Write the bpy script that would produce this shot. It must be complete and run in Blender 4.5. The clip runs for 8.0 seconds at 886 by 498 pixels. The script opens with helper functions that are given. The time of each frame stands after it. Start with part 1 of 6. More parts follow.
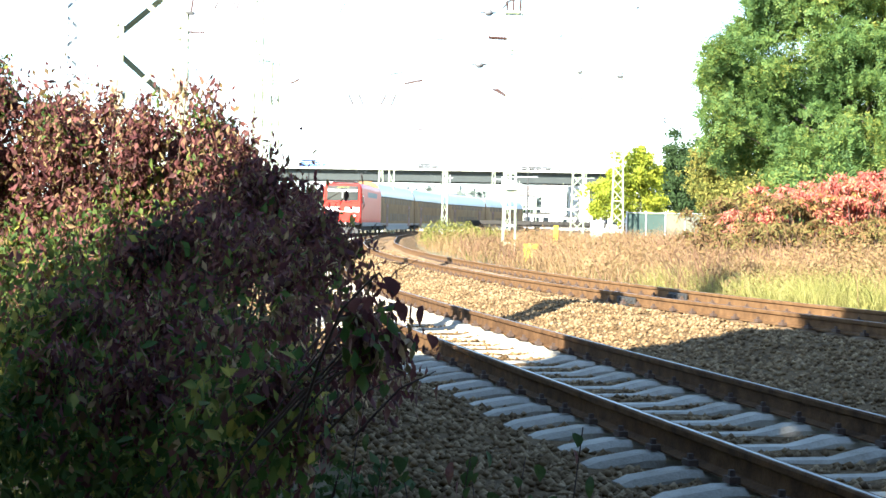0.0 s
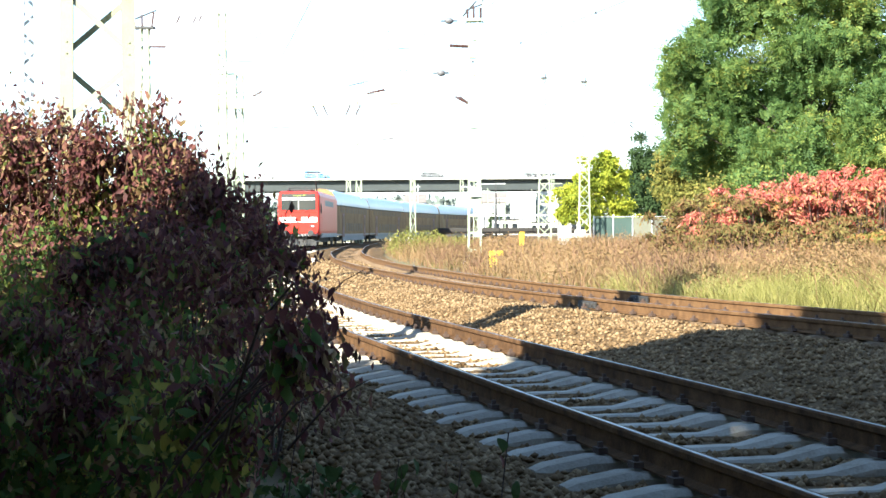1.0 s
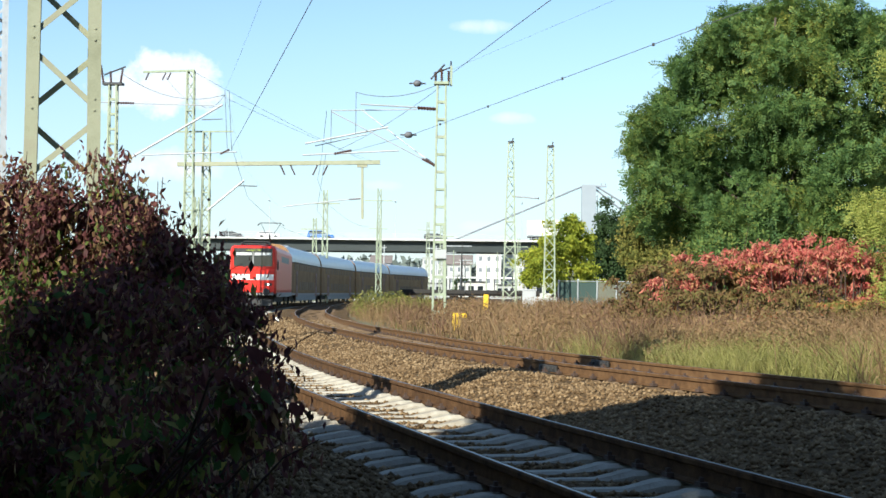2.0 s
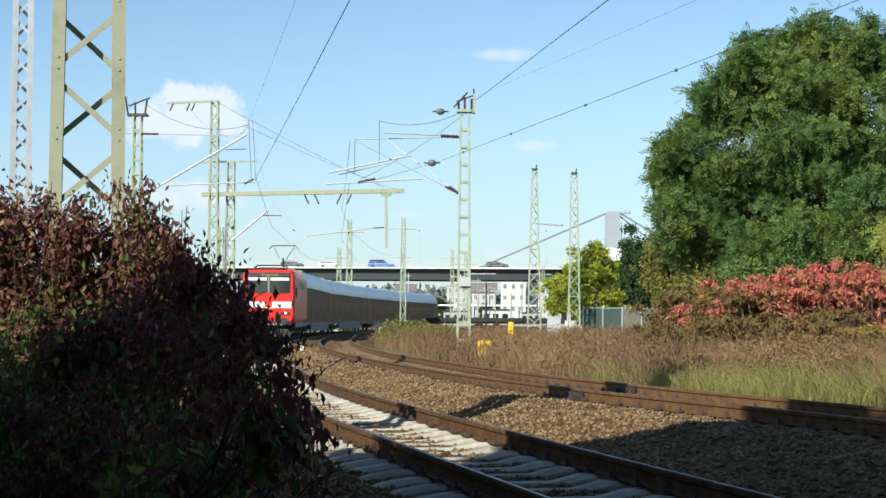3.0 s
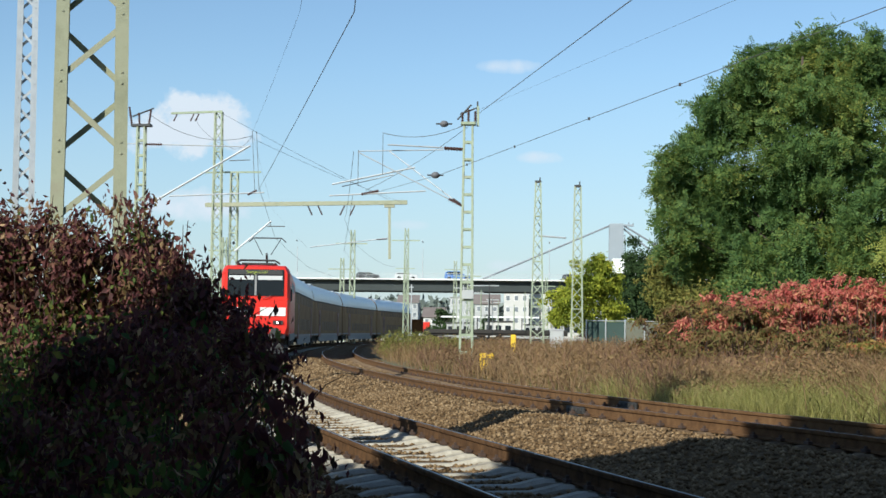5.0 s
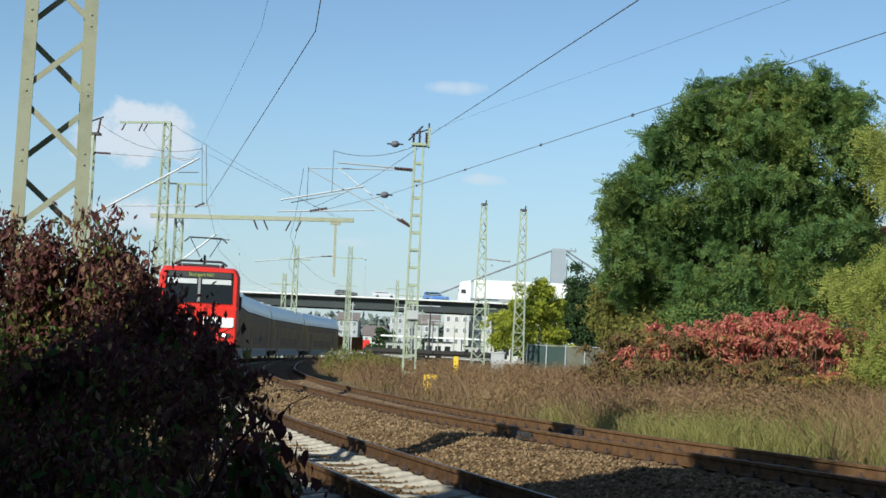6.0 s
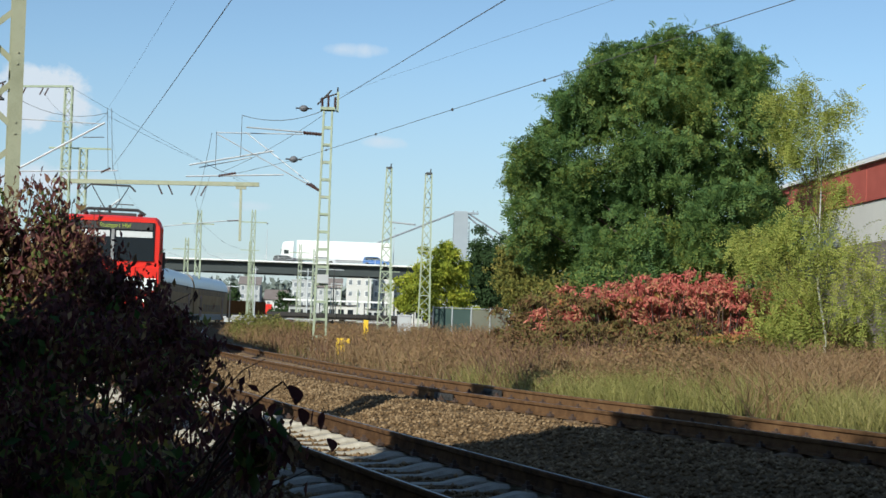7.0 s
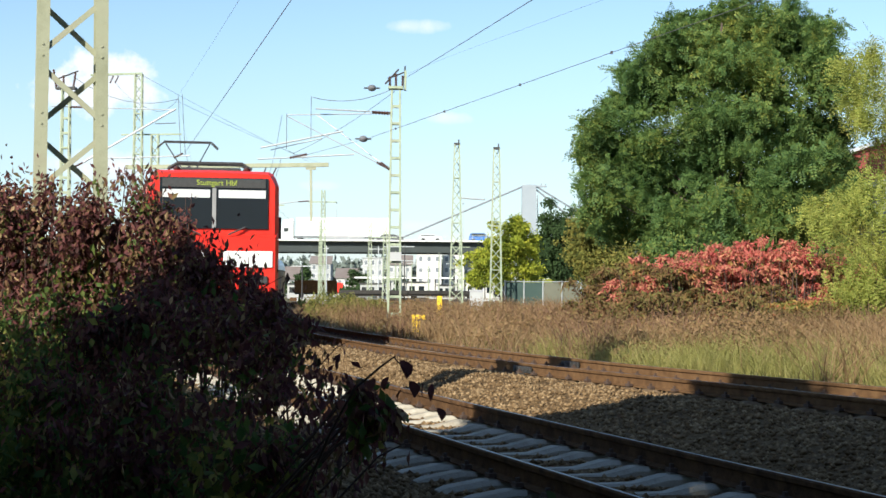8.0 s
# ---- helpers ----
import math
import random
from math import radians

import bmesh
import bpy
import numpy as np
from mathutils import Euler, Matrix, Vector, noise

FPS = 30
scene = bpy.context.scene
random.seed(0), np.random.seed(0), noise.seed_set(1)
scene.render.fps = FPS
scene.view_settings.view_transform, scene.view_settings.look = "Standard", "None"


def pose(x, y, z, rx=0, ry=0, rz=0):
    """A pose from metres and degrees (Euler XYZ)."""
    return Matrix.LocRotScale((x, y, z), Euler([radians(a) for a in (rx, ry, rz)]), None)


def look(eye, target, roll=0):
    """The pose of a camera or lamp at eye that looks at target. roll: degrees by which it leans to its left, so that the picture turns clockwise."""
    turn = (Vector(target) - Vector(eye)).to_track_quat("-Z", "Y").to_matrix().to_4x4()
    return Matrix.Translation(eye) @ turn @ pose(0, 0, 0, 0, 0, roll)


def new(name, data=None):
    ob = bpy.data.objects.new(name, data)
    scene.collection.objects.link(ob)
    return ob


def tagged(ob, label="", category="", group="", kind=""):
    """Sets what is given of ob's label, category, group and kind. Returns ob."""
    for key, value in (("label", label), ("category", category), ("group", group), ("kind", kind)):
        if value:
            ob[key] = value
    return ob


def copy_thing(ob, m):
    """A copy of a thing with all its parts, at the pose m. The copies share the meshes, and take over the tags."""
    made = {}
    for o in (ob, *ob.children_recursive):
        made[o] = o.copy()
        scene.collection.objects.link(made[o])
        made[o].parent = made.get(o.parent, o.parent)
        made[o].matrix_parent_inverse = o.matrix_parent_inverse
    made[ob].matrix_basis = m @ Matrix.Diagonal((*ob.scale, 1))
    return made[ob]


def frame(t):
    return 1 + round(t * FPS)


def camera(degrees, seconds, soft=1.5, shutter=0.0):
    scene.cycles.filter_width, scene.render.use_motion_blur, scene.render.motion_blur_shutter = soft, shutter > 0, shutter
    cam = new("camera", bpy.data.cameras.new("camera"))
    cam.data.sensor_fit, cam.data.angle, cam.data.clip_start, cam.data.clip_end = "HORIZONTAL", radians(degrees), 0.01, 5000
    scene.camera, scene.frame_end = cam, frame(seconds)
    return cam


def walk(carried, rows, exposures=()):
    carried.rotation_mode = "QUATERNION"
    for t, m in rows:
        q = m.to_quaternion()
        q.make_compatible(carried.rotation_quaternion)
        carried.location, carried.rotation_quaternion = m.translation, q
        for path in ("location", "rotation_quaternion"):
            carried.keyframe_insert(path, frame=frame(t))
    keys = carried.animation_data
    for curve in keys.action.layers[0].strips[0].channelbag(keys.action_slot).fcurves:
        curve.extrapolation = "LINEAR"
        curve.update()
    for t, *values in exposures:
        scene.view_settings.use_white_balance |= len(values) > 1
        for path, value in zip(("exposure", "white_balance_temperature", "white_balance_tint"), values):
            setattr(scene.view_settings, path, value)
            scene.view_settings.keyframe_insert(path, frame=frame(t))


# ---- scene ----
cam = camera(31.5, 8.0, soft=1.55)
PATH = [
    (0, (0.256, -0.149, 1.181), (0.113, 1.845, 1.146), 1.1),
    (0.5, (0.301, -0.112, 1.183), (0.151, 1.883, 1.163), -0.5),
    (1, (0.423, -0.164, 1.183), (0.317, 1.833, 1.159), -0.3),
    (1.5, (0.488, -0.195, 1.168), (0.433, 1.804, 1.195), 0.2),
    (1.7, (0.471, -0.226, 1.185), (0.414, 1.773, 1.226), 0.7),
    (2.8, (0.499, -0.231, 1.18), (0.412, 1.766, 1.262), 0.3),
    (3, (0.474, -0.201, 1.171), (0.38, 1.795, 1.261), 0.3),
    (3.5, (0.478, -0.191, 1.169), (0.397, 1.805, 1.267), 0.5),
    (4, (0.483, -0.207, 1.169), (0.416, 1.79, 1.261), 0.4),
    (4.5, (0.472, -0.205, 1.173), (0.394, 1.791, 1.265), 0.5),
    (4.7, (0.489, -0.165, 1.186), (0.401, 1.831, 1.28), 0.3),
    (5.8, (0.397, -0.251, 1.266), (0.303, 1.742, 1.398), 2.9),
    (6, (0.31, -0.328, 1.243), (0.285, 1.667, 1.374), 2.6),
    (6.5, (0.094, -0.524, 1.243), (0.175, 1.473, 1.32), 0.6),
    (7, (-0.017, -0.633, 1.244), (0.086, 1.363, 1.333), 2.0),
    (7.3, (-0.047, -0.744, 1.243), (-0.001, 1.255, 1.31), 1.4),
    (7.4, (-0.05, -0.822, 1.26), (0.054, 1.175, 1.29), -0.3),
    (7.5, (-0.062, -0.904, 1.243), (0.026, 1.094, 1.256), -0.7),
    (8, (-0.129, -1.006, 1.251), (-0.113, 0.993, 1.306), 0.4),
]
EXPOSURES = [(0.0, 2.4, 6250, 6), (0.5, 2.35, 6250, 6), (1.0, 2.0, 6250, 6), (1.5, 1.12, 6000, 5), (2.0, 0.75, 6050, 5), (2.8, 0.5, 6050, 5), (4.5, 0.32, 5950, 5),
             (6.0, 0.15, 5900, 4), (6.5, 0.08, 5900, 5), (7.0, 0.17, 5950, 5), (7.4, 0.3, 6050, 6), (7.6, 0.45, 6150, 7), (8.0, 0.7, 6250, 7)]
walk(cam, [(t, look(eye, target, roll)) for t, eye, target, roll in PATH], EXPOSURES)

# ---------------------------------------------------------------- light
SUN_FROM = Vector((-0.51, -0.86, 0.0)).normalized()
SUN_UP = radians(29)
world = bpy.data.worlds.new("world")
scene.world = world
world.use_nodes = True
wn = world.node_tree.nodes
sky = wn.new("ShaderNodeTexSky")
sky.sky_type = 'NISHITA'
sky.sun_disc = False
sky.sun_elevation = SUN_UP
sky.sun_rotation = math.atan2(SUN_FROM.x, SUN_FROM.y)
sky.altitude = 200
sky.air_density = 1.0
sky.dust_density = 0.25
sky.ozone_density = 2.0
wn["Background"].inputs["Strength"].default_value = 0.097


def cloudy_sky(tree, sky_colour, clouds):
    """Fair-weather clouds low over the horizon, each given by bearing, rise and half sizes (as slopes)."""
    n, l = tree.nodes, tree.links

    def op(kind, a, b=None, c=None):
        q = n.new("ShaderNodeMath")
        q.operation = kind
        for k, v in enumerate((a, b, c)):
            if v is None:
                continue
            if isinstance(v, (int, float)):
                q.inputs[k].default_value = v
            else:
                l.new(v, q.inputs[k])
        return q.outputs[0]
    co = n.new("ShaderNodeTexCoord")
    xyz = n.new("ShaderNodeSeparateXYZ")
    l.new(co.outputs["Generated"], xyz.inputs[0])
    ahead = op('MAXIMUM', xyz.outputs[1], 0.05)
    u, w = op('DIVIDE', xyz.outputs[0], ahead), op('DIVIDE', xyz.outputs[2], ahead)
    puff = n.new("ShaderNodeTexNoise")
    puff.inputs["Scale"].default_value = 48
    puff.inputs["Detail"].default_value = 7
    puff.inputs["Roughness"].default_value = 0.6
    l.new(co.outputs["Generated"], puff.inputs["Vector"])
    total = None
    for cu, cw, ru, rw, dense, ragged in clouds:
        eu = op('POWER', op('DIVIDE', op('SUBTRACT', u, cu), ru), 2.0)
        ew = op('POWER', op('DIVIDE', op('SUBTRACT', w, cw), rw), 2.0)
        body = op('SUBTRACT', 1.0, op('ADD', eu, ew))
        edge = op('MULTIPLY', op('SUBTRACT', puff.outputs["Fac"], 0.5), ragged)
        m = op('MULTIPLY', op('ADD', body, edge), dense)
        m.node.use_clamp = True
        inside = op('GREATER_THAN', body, -1.2)
        m = op('MULTIPLY', m, inside)
        total = m if total is None else op('MAXIMUM', total, m)
    low = op('MULTIPLY', op('SUBTRACT', 0.17, w), 4.6)
    low.node.use_clamp = True
    haze = n.new("ShaderNodeMix")
    haze.data_type = 'RGBA'
    l.new(op('MULTIPLY', low, 0.85), haze.inputs[0])
    l.new(sky_colour, haze.inputs[6])
    haze.inputs[7].default_value = (3.7, 4.6, 5.6, 1)
    sky_colour = haze.outputs[2]
    tint = n.new("ShaderNodeMix")
    tint.data_type = 'RGBA'
    l.new(total, tint.inputs[0])
    l.new(sky_colour, tint.inputs[6])
    tint.inputs[7].default_value = (6.6, 6.9, 7.3, 1)
    return tint.outputs[2]


CLOUDS = [(-0.214, 0.131, 0.042, 0.021, 1.3, 4.5), (-0.205, 0.079, 0.045, 0.011, 0.8, 3.5), (-0.008, 0.1695, 0.021, 0.0055, 0.75, 2.2),
          (0.0135, 0.111, 0.0155, 0.0048, 0.75, 2.2), (-0.070, 0.0675, 0.016, 0.004, 0.5, 2.2), (-0.0075, 0.042, 0.016, 0.0045, 0.5, 2.2)]
world.node_tree.links.new(cloudy_sky(world.node_tree, sky.outputs[0], CLOUDS), wn["Background"].inputs["Color"])
sun = new("sun", bpy.data.lights.new("sun", 'SUN'))
sun.data.energy = 5.0
sun.data.angle = radians(0.53)
sun.data.color = (1.0, 0.92, 0.78)
sun.matrix_world = look(SUN_FROM * 50 + Vector((0, 0, 50 * math.tan(SUN_UP))), (0, 0, 0))

# ---------------------------------------------------------------- materials


def mat(name, colours, rough=0.8, scale=8.0, bump=0.0, metal=0.0, spread="object", fine=60.0, glow=0.0, translucent=0.0, spec=0.4, vary=0.35):
    """A procedural surface: colours blended by two scales of noise; spread also varies them per object or per island."""
    m = bpy.data.materials.new(name)
    m.use_nodes = True
    nt = m.node_tree
    n, l = nt.nodes, nt.links
    bsdf = n["Principled BSDF"]
    geo = n.new("ShaderNodeTexCoord")
    big = n.new("ShaderNodeTexNoise")
    big.inputs["Scale"].default_value = scale
    big.inputs["Detail"].default_value = 6
    small = n.new("ShaderNodeTexNoise")
    small.inputs["Scale"].default_value = fine
    small.inputs["Detail"].default_value = 3
    l.new(geo.outputs["Object"], big.inputs["Vector"])
    l.new(geo.outputs["Object"], small.inputs["Vector"])
    mix = n.new("ShaderNodeMath")
    mix.operation = 'MULTIPLY_ADD'
    l.new(small.outputs["Fac"], mix.inputs[0])
    mix.inputs[1].default_value = 0.45
    l.new(big.outputs["Fac"], mix.inputs[2])
    rnd = n.new("ShaderNodeMath")
    rnd.operation = 'MULTIPLY_ADD'
    if spread == "island":
        src = n.new("ShaderNodeNewGeometry").outputs["Random Per Island"]
    else:
        src = n.new("ShaderNodeObjectInfo").outputs["Random"]
    l.new(src, rnd.inputs[0])
    rnd.inputs[1].default_value = vary
    l.new(mix.outputs[0], rnd.inputs[2])
    ramp = n.new("ShaderNodeValToRGB")
    el = ramp.color_ramp.elements
    lo, hi = 0.5, 0.95 + vary
    while len(el) < len(colours):
        el.new(0.5)
    for k, c in enumerate(colours):
        el[k].position = (lo + (hi - lo) * k / max(1, len(colours) - 1)) / 1.5
        el[k].color = (*c, 1)
    div = n.new("ShaderNodeMath")
    div.operation = 'DIVIDE'
    l.new(rnd.outputs[0], div.inputs[0])
    div.inputs[1].default_value = 1.5
    l.new(div.outputs[0], ramp.inputs[0])
    l.new(ramp.outputs[0], bsdf.inputs["Base Color"])
    bsdf.inputs["Roughness"].default_value = rough
    bsdf.inputs["Metallic"].default_value = metal
    bsdf.inputs["Specular IOR Level"].default_value = spec
    if bump:
        b = n.new("ShaderNodeBump")
        b.inputs["Strength"].default_value = bump
        b.inputs["Distance"].default_value = 0.03
        l.new(mix.outputs[0], b.inputs["Height"])
        l.new(b.outputs[0], bsdf.inputs["Normal"])
    if glow:
        l.new(ramp.outputs[0], bsdf.inputs["Emission Color"])
        bsdf.inputs["Emission Strength"].default_value = glow
    if translucent:
        tr = n.new("ShaderNodeBsdfTranslucent")
        l.new(ramp.outputs[0], tr.inputs["Color"])
        ms = n.new("ShaderNodeMixShader")
        ms.inputs[0].default_value = translucent
        l.new(bsdf.outputs[0], ms.inputs[1])
        l.new(tr.outputs[0], ms.inputs[2])
        l.new(ms.outputs[0], n["Material Output"].inputs["Surface"])
    return m


M_BALLAST = mat("ballast", [(0.055, 0.034, 0.017), (0.155, 0.10, 0.05), (0.29, 0.20, 0.105)], 0.95, 11, 1.0, spread="island", spec=0.08)
M_STONE = mat("stones", [(0.075, 0.046, 0.024), (0.185, 0.12, 0.062), (0.34, 0.24, 0.135)], 0.95, 9, 0.3, spread="island", vary=0.7, spec=0.08)
M_EARTH = mat("earth", [(0.07, 0.055, 0.03), (0.14, 0.11, 0.06), (0.13, 0.13, 0.05)], 1.0, 0.3, 0.4, fine=6)
M_SLEEPER = mat("sleeper concrete", [(0.25, 0.215, 0.165), (0.41, 0.37, 0.30), (0.53, 0.49, 0.405)], 0.92, 5, 0.4, spec=0.08)
M_SLEEPERBROWN = mat("stained sleeper", [(0.08, 0.053, 0.032), (0.15, 0.10, 0.06), (0.22, 0.16, 0.105)], 0.95, 5, 0.4, spec=0.08)
M_RUST = mat("rusty rail", [(0.05, 0.027, 0.015), (0.12, 0.066, 0.032), (0.185, 0.108, 0.052)], 0.9, 7, 0.3, spec=0.08)
M_RAILTOP = mat("polished rail head", [(0.24, 0.23, 0.22), (0.36, 0.35, 0.34)], 0.42, 6, 0.0, metal=1.0)
M_CLIP = mat("rail clips", [(0.05, 0.035, 0.03), (0.10, 0.06, 0.04)], 0.8, 20)
# black stands in for the tower's shadow on the rail joints
M_JOINT = mat("shadow-black joint", [(0.02, 0.02, 0.02), (0.05, 0.045, 0.04)], 0.7, 20, 0.4)
M_MASTGREEN = mat("mast paint", [(0.24, 0.29, 0.20), (0.33, 0.38, 0.27), (0.30, 0.30, 0.22)], 0.7, 4, 0.1)
M_MASTOLIVE = mat("olive mast paint", [(0.25, 0.26, 0.17), (0.33, 0.34, 0.235), (0.30, 0.28, 0.20)], 0.65, 4, 0.15)
M_GALV = mat("galvanised steel", [(0.45, 0.47, 0.48), (0.6, 0.62, 0.63)], 0.5, 5, metal=0.6)
M_DARKSTEEL = mat("dark steel", [(0.03, 0.03, 0.03), (0.06, 0.06, 0.06)], 0.6, 12)
M_CERAMIC = mat("brown ceramic", [(0.06, 0.03, 0.025), (0.10, 0.05, 0.04)], 0.3, 12)
M_WIRE = mat("copper wire", [(0.07, 0.075, 0.075), (0.12, 0.12, 0.12)], 0.6, 12)
M_BALLGREY = mat("weight grey", [(0.10, 0.10, 0.11), (0.16, 0.16, 0.17)], 0.6, 10)
M_RED = mat("traffic red paint", [(0.62, 0.024, 0.016), (0.72, 0.04, 0.024)], 0.35, 3)
M_WHITE = mat("white paint", [(0.72, 0.72, 0.70), (0.82, 0.82, 0.80)], 0.45, 3)
M_GREYROOF = mat("silver grey roof", [(0.44, 0.48, 0.53), (0.58, 0.61, 0.65)], 0.35, 2, metal=0.35)
# brown of the reflected field is mixed into coach side and window colours
M_COACHSIDE = mat("dusty coach side with field reflection", [(0.22, 0.125, 0.06), (0.32, 0.20, 0.10), (0.41, 0.28, 0.15)], 0.75, 0.5, spec=0.1)
M_BROWNGLASS = mat("dusty coach window with field reflection", [(0.15, 0.09, 0.048), (0.24, 0.155, 0.085)], 0.6, 1.5, spec=0.15)
M_COACHDOOR = mat("coach door", [(0.17, 0.06, 0.04), (0.22, 0.085, 0.06)], 0.5, 1.5)
M_STRIPE = mat("dusty pale stripe", [(0.32, 0.28, 0.26), (0.40, 0.36, 0.33)], 0.7, 2)
M_GREYSKIRT = mat("grey skirt", [(0.22, 0.22, 0.22), (0.32, 0.32, 0.32)], 0.6, 3)
M_UNDER = mat("underframe", [(0.02, 0.018, 0.016), (0.05, 0.045, 0.04)], 0.8, 6)
M_LAMP = mat("headlamp", [(0.9, 0.85, 0.7), (1, 0.95, 0.8)], 0.2, 3, glow=6.0)
M_DISPLAY = mat("led display", [(0.22, 0.28, 0.04), (0.30, 0.36, 0.05)], 0.4, 3, glow=0.35)
M_BLIND = mat("sun blind", [(0.55, 0.56, 0.56), (0.65, 0.66, 0.66)], 0.6, 3)
M_CONCRETE = mat("bridge concrete", [(0.36, 0.37, 0.37), (0.48, 0.49, 0.49)], 0.85, 0.6)
# blue-green steel colour, darkened to hold the shade under the deck
M_GIRDER = mat("shade-dark bridge girder", [(0.022, 0.03, 0.032), (0.04, 0.05, 0.05)], 0.6, 0.5)
M_STAY = mat("grey stay cable", [(0.17, 0.19, 0.21), (0.24, 0.26, 0.28)], 0.6, 0.5)
# pylon concrete tinted blue-grey to carry the distance haze
M_PYLON = mat("haze-blue pylon concrete", [(0.24, 0.275, 0.305), (0.30, 0.335, 0.365)], 0.7, 0.4)
M_YELLOW = mat("yellow paint", [(0.75, 0.47, 0.02), (0.85, 0.55, 0.04)], 0.5, 6)
M_PLASTER = mat("pale plaster", [(0.50, 0.49, 0.46), (0.64, 0.63, 0.60)], 0.9, 0.5)
# grey-blue puts haze and reflected sky into the far panes' colour
M_FARPANE = mat("sky-pale far window pane", [(0.13, 0.15, 0.17), (0.24, 0.26, 0.28)], 0.3, 0.8)
M_BRICKRED = mat("red brick cladding", [(0.30, 0.06, 0.045), (0.42, 0.10, 0.075)], 0.9, 1.2)
M_ROOFTILE = mat("roof tiles", [(0.15, 0.12, 0.11), (0.22, 0.19, 0.175)], 0.9, 0.6)
M_BLUE = mat("blue car paint", [(0.03, 0.13, 0.42), (0.04, 0.17, 0.5)], 0.3, 3)
M_CARDARK = mat("dark car paint", [(0.025, 0.027, 0.03), (0.05, 0.05, 0.055)], 0.3, 3)
M_CARSILVER = mat("silver car paint", [(0.5, 0.51, 0.52), (0.6, 0.61, 0.62)], 0.3, 3)
M_RUBBER = mat("rubber", [(0.015, 0.015, 0.015), (0.03, 0.03, 0.03)], 0.9, 10)
M_FENCEGREEN = mat("green fence sheet", [(0.028, 0.055, 0.048), (0.05, 0.085, 0.072)], 0.7, 1.0)
M_FENCEGREY = mat("weathered fence board", [(0.10, 0.105, 0.08), (0.16, 0.16, 0.12)], 0.9, 1.0)
M_BARK = mat("bark", [(0.06, 0.045, 0.035), (0.13, 0.10, 0.075)], 0.95, 6, 0.5)
M_BIRCHBARK = mat("birch bark", [(0.08, 0.07, 0.06), (0.40, 0.38, 0.34), (0.60, 0.58, 0.53)], 0.8, 7, 0.2)
M_LEAFTREE = mat("robinia leaves", [(0.048, 0.106, 0.036), (0.085, 0.16, 0.045), (0.145, 0.215, 0.05), (0.34, 0.33, 0.065)], 0.7, 0.35, spread="island", translucent=0.38, fine=1.2, vary=0.45)
M_LEAFDARK = mat("dark tree leaves", [(0.025, 0.05, 0.016), (0.05, 0.09, 0.025)], 0.9, 0.4, spread="island", translucent=0.25, fine=2.0)
M_LEAFYELLOW = mat("yellow green leaves", [(0.13, 0.19, 0.025), (0.34, 0.38, 0.04), (0.50, 0.48, 0.05)], 0.9, 0.4, spread="island", translucent=0.35, fine=2.0, vary=0.6)
M_LEAFBIRCH = mat("birch leaves", [(0.19, 0.24, 0.045), (0.34, 0.37, 0.08), (0.50, 0.47, 0.12)], 0.85, 0.6, spread="island", translucent=0.4, fine=3.0, vary=0.6)
M_SUMACRED = mat("sumac leaves", [(0.20, 0.085, 0.05), (0.42, 0.085, 0.07), (0.58, 0.165, 0.135), (0.54, 0.27, 0.15), (0.27, 0.25, 0.07)], 0.85, 0.8, spread="island", translucent=0.3, fine=3.0, vary=0.7)
M_SUMACDULL = mat("fading leaves", [(0.10, 0.065, 0.03), (0.19, 0.10, 0.045), (0.15, 0.145, 0.04), (0.28, 0.13, 0.06)], 0.9, 0.6, spread="island", translucent=0.25, fine=3.0, vary=0.6)
M_SUMACMIX = mat("half-turned leaves", [(0.10, 0.13, 0.03), (0.21, 0.20, 0.045), (0.40, 0.20, 0.07), (0.46, 0.10, 0.07)], 0.9, 0.6, spread="island", translucent=0.3, fine=3.0, vary=0.7)
M_BUSHLEAF = mat("dogwood leaves", [(0.032, 0.042, 0.016), (0.068, 0.031, 0.027), (0.11, 0.034, 0.038), (0.19, 0.075, 0.062), (0.155, 0.12, 0.04), (0.42, 0.28, 0.15)], 0.7, 1.0, spread="island", translucent=0.3, fine=9.0, vary=0.75, spec=0.25)
M_BUSHYELLOW = mat("dogwood green leaves", [(0.035, 0.07, 0.018), (0.06, 0.11, 0.025), (0.13, 0.16, 0.035), (0.42, 0.36, 0.08)], 0.7, 1.2, spread="island", translucent=0.4, fine=9.0, vary=0.7, spec=0.25)
M_BUSHGREEN = mat("bramble leaves", [(0.025, 0.045, 0.015), (0.05, 0.08, 0.022), (0.10, 0.13, 0.03)], 0.7, 1.5, spread="island", translucent=0.3, fine=9.0, vary=0.6)
M_TWIG = mat("twig bark", [(0.05, 0.03, 0.025), (0.10, 0.06, 0.045)], 0.9, 20)
M_STALK = mat("dry stalks", [(0.15, 0.085, 0.04), (0.25, 0.155, 0.075), (0.36, 0.26, 0.14)], 0.9, 0.25, spread="island", translucent=0.2, fine=2.0, vary=0.6)
M_GRASS = mat("grass", [(0.17, 0.17, 0.04), (0.31, 0.29, 0.09), (0.48, 0.41, 0.19)], 0.9, 0.3, spread="island", translucent=0.3, fine=2.0, vary=0.6)
M_STALKDARK = mat("withered stalks", [(0.10, 0.06, 0.04), (0.18, 0.10, 0.06), (0.26, 0.16, 0.09)], 0.95, 0.3, spread="island", translucent=0.15, fine=2.0, vary=0.6)
M_WEEDMIX = mat("mixed weed leaves", [(0.085, 0.085, 0.028), (0.20, 0.12, 0.052), (0.28, 0.175, 0.088), (0.17, 0.155, 0.05)], 0.95, 0.25, spread="island", translucent=0.2, fine=2.0, vary=0.6)
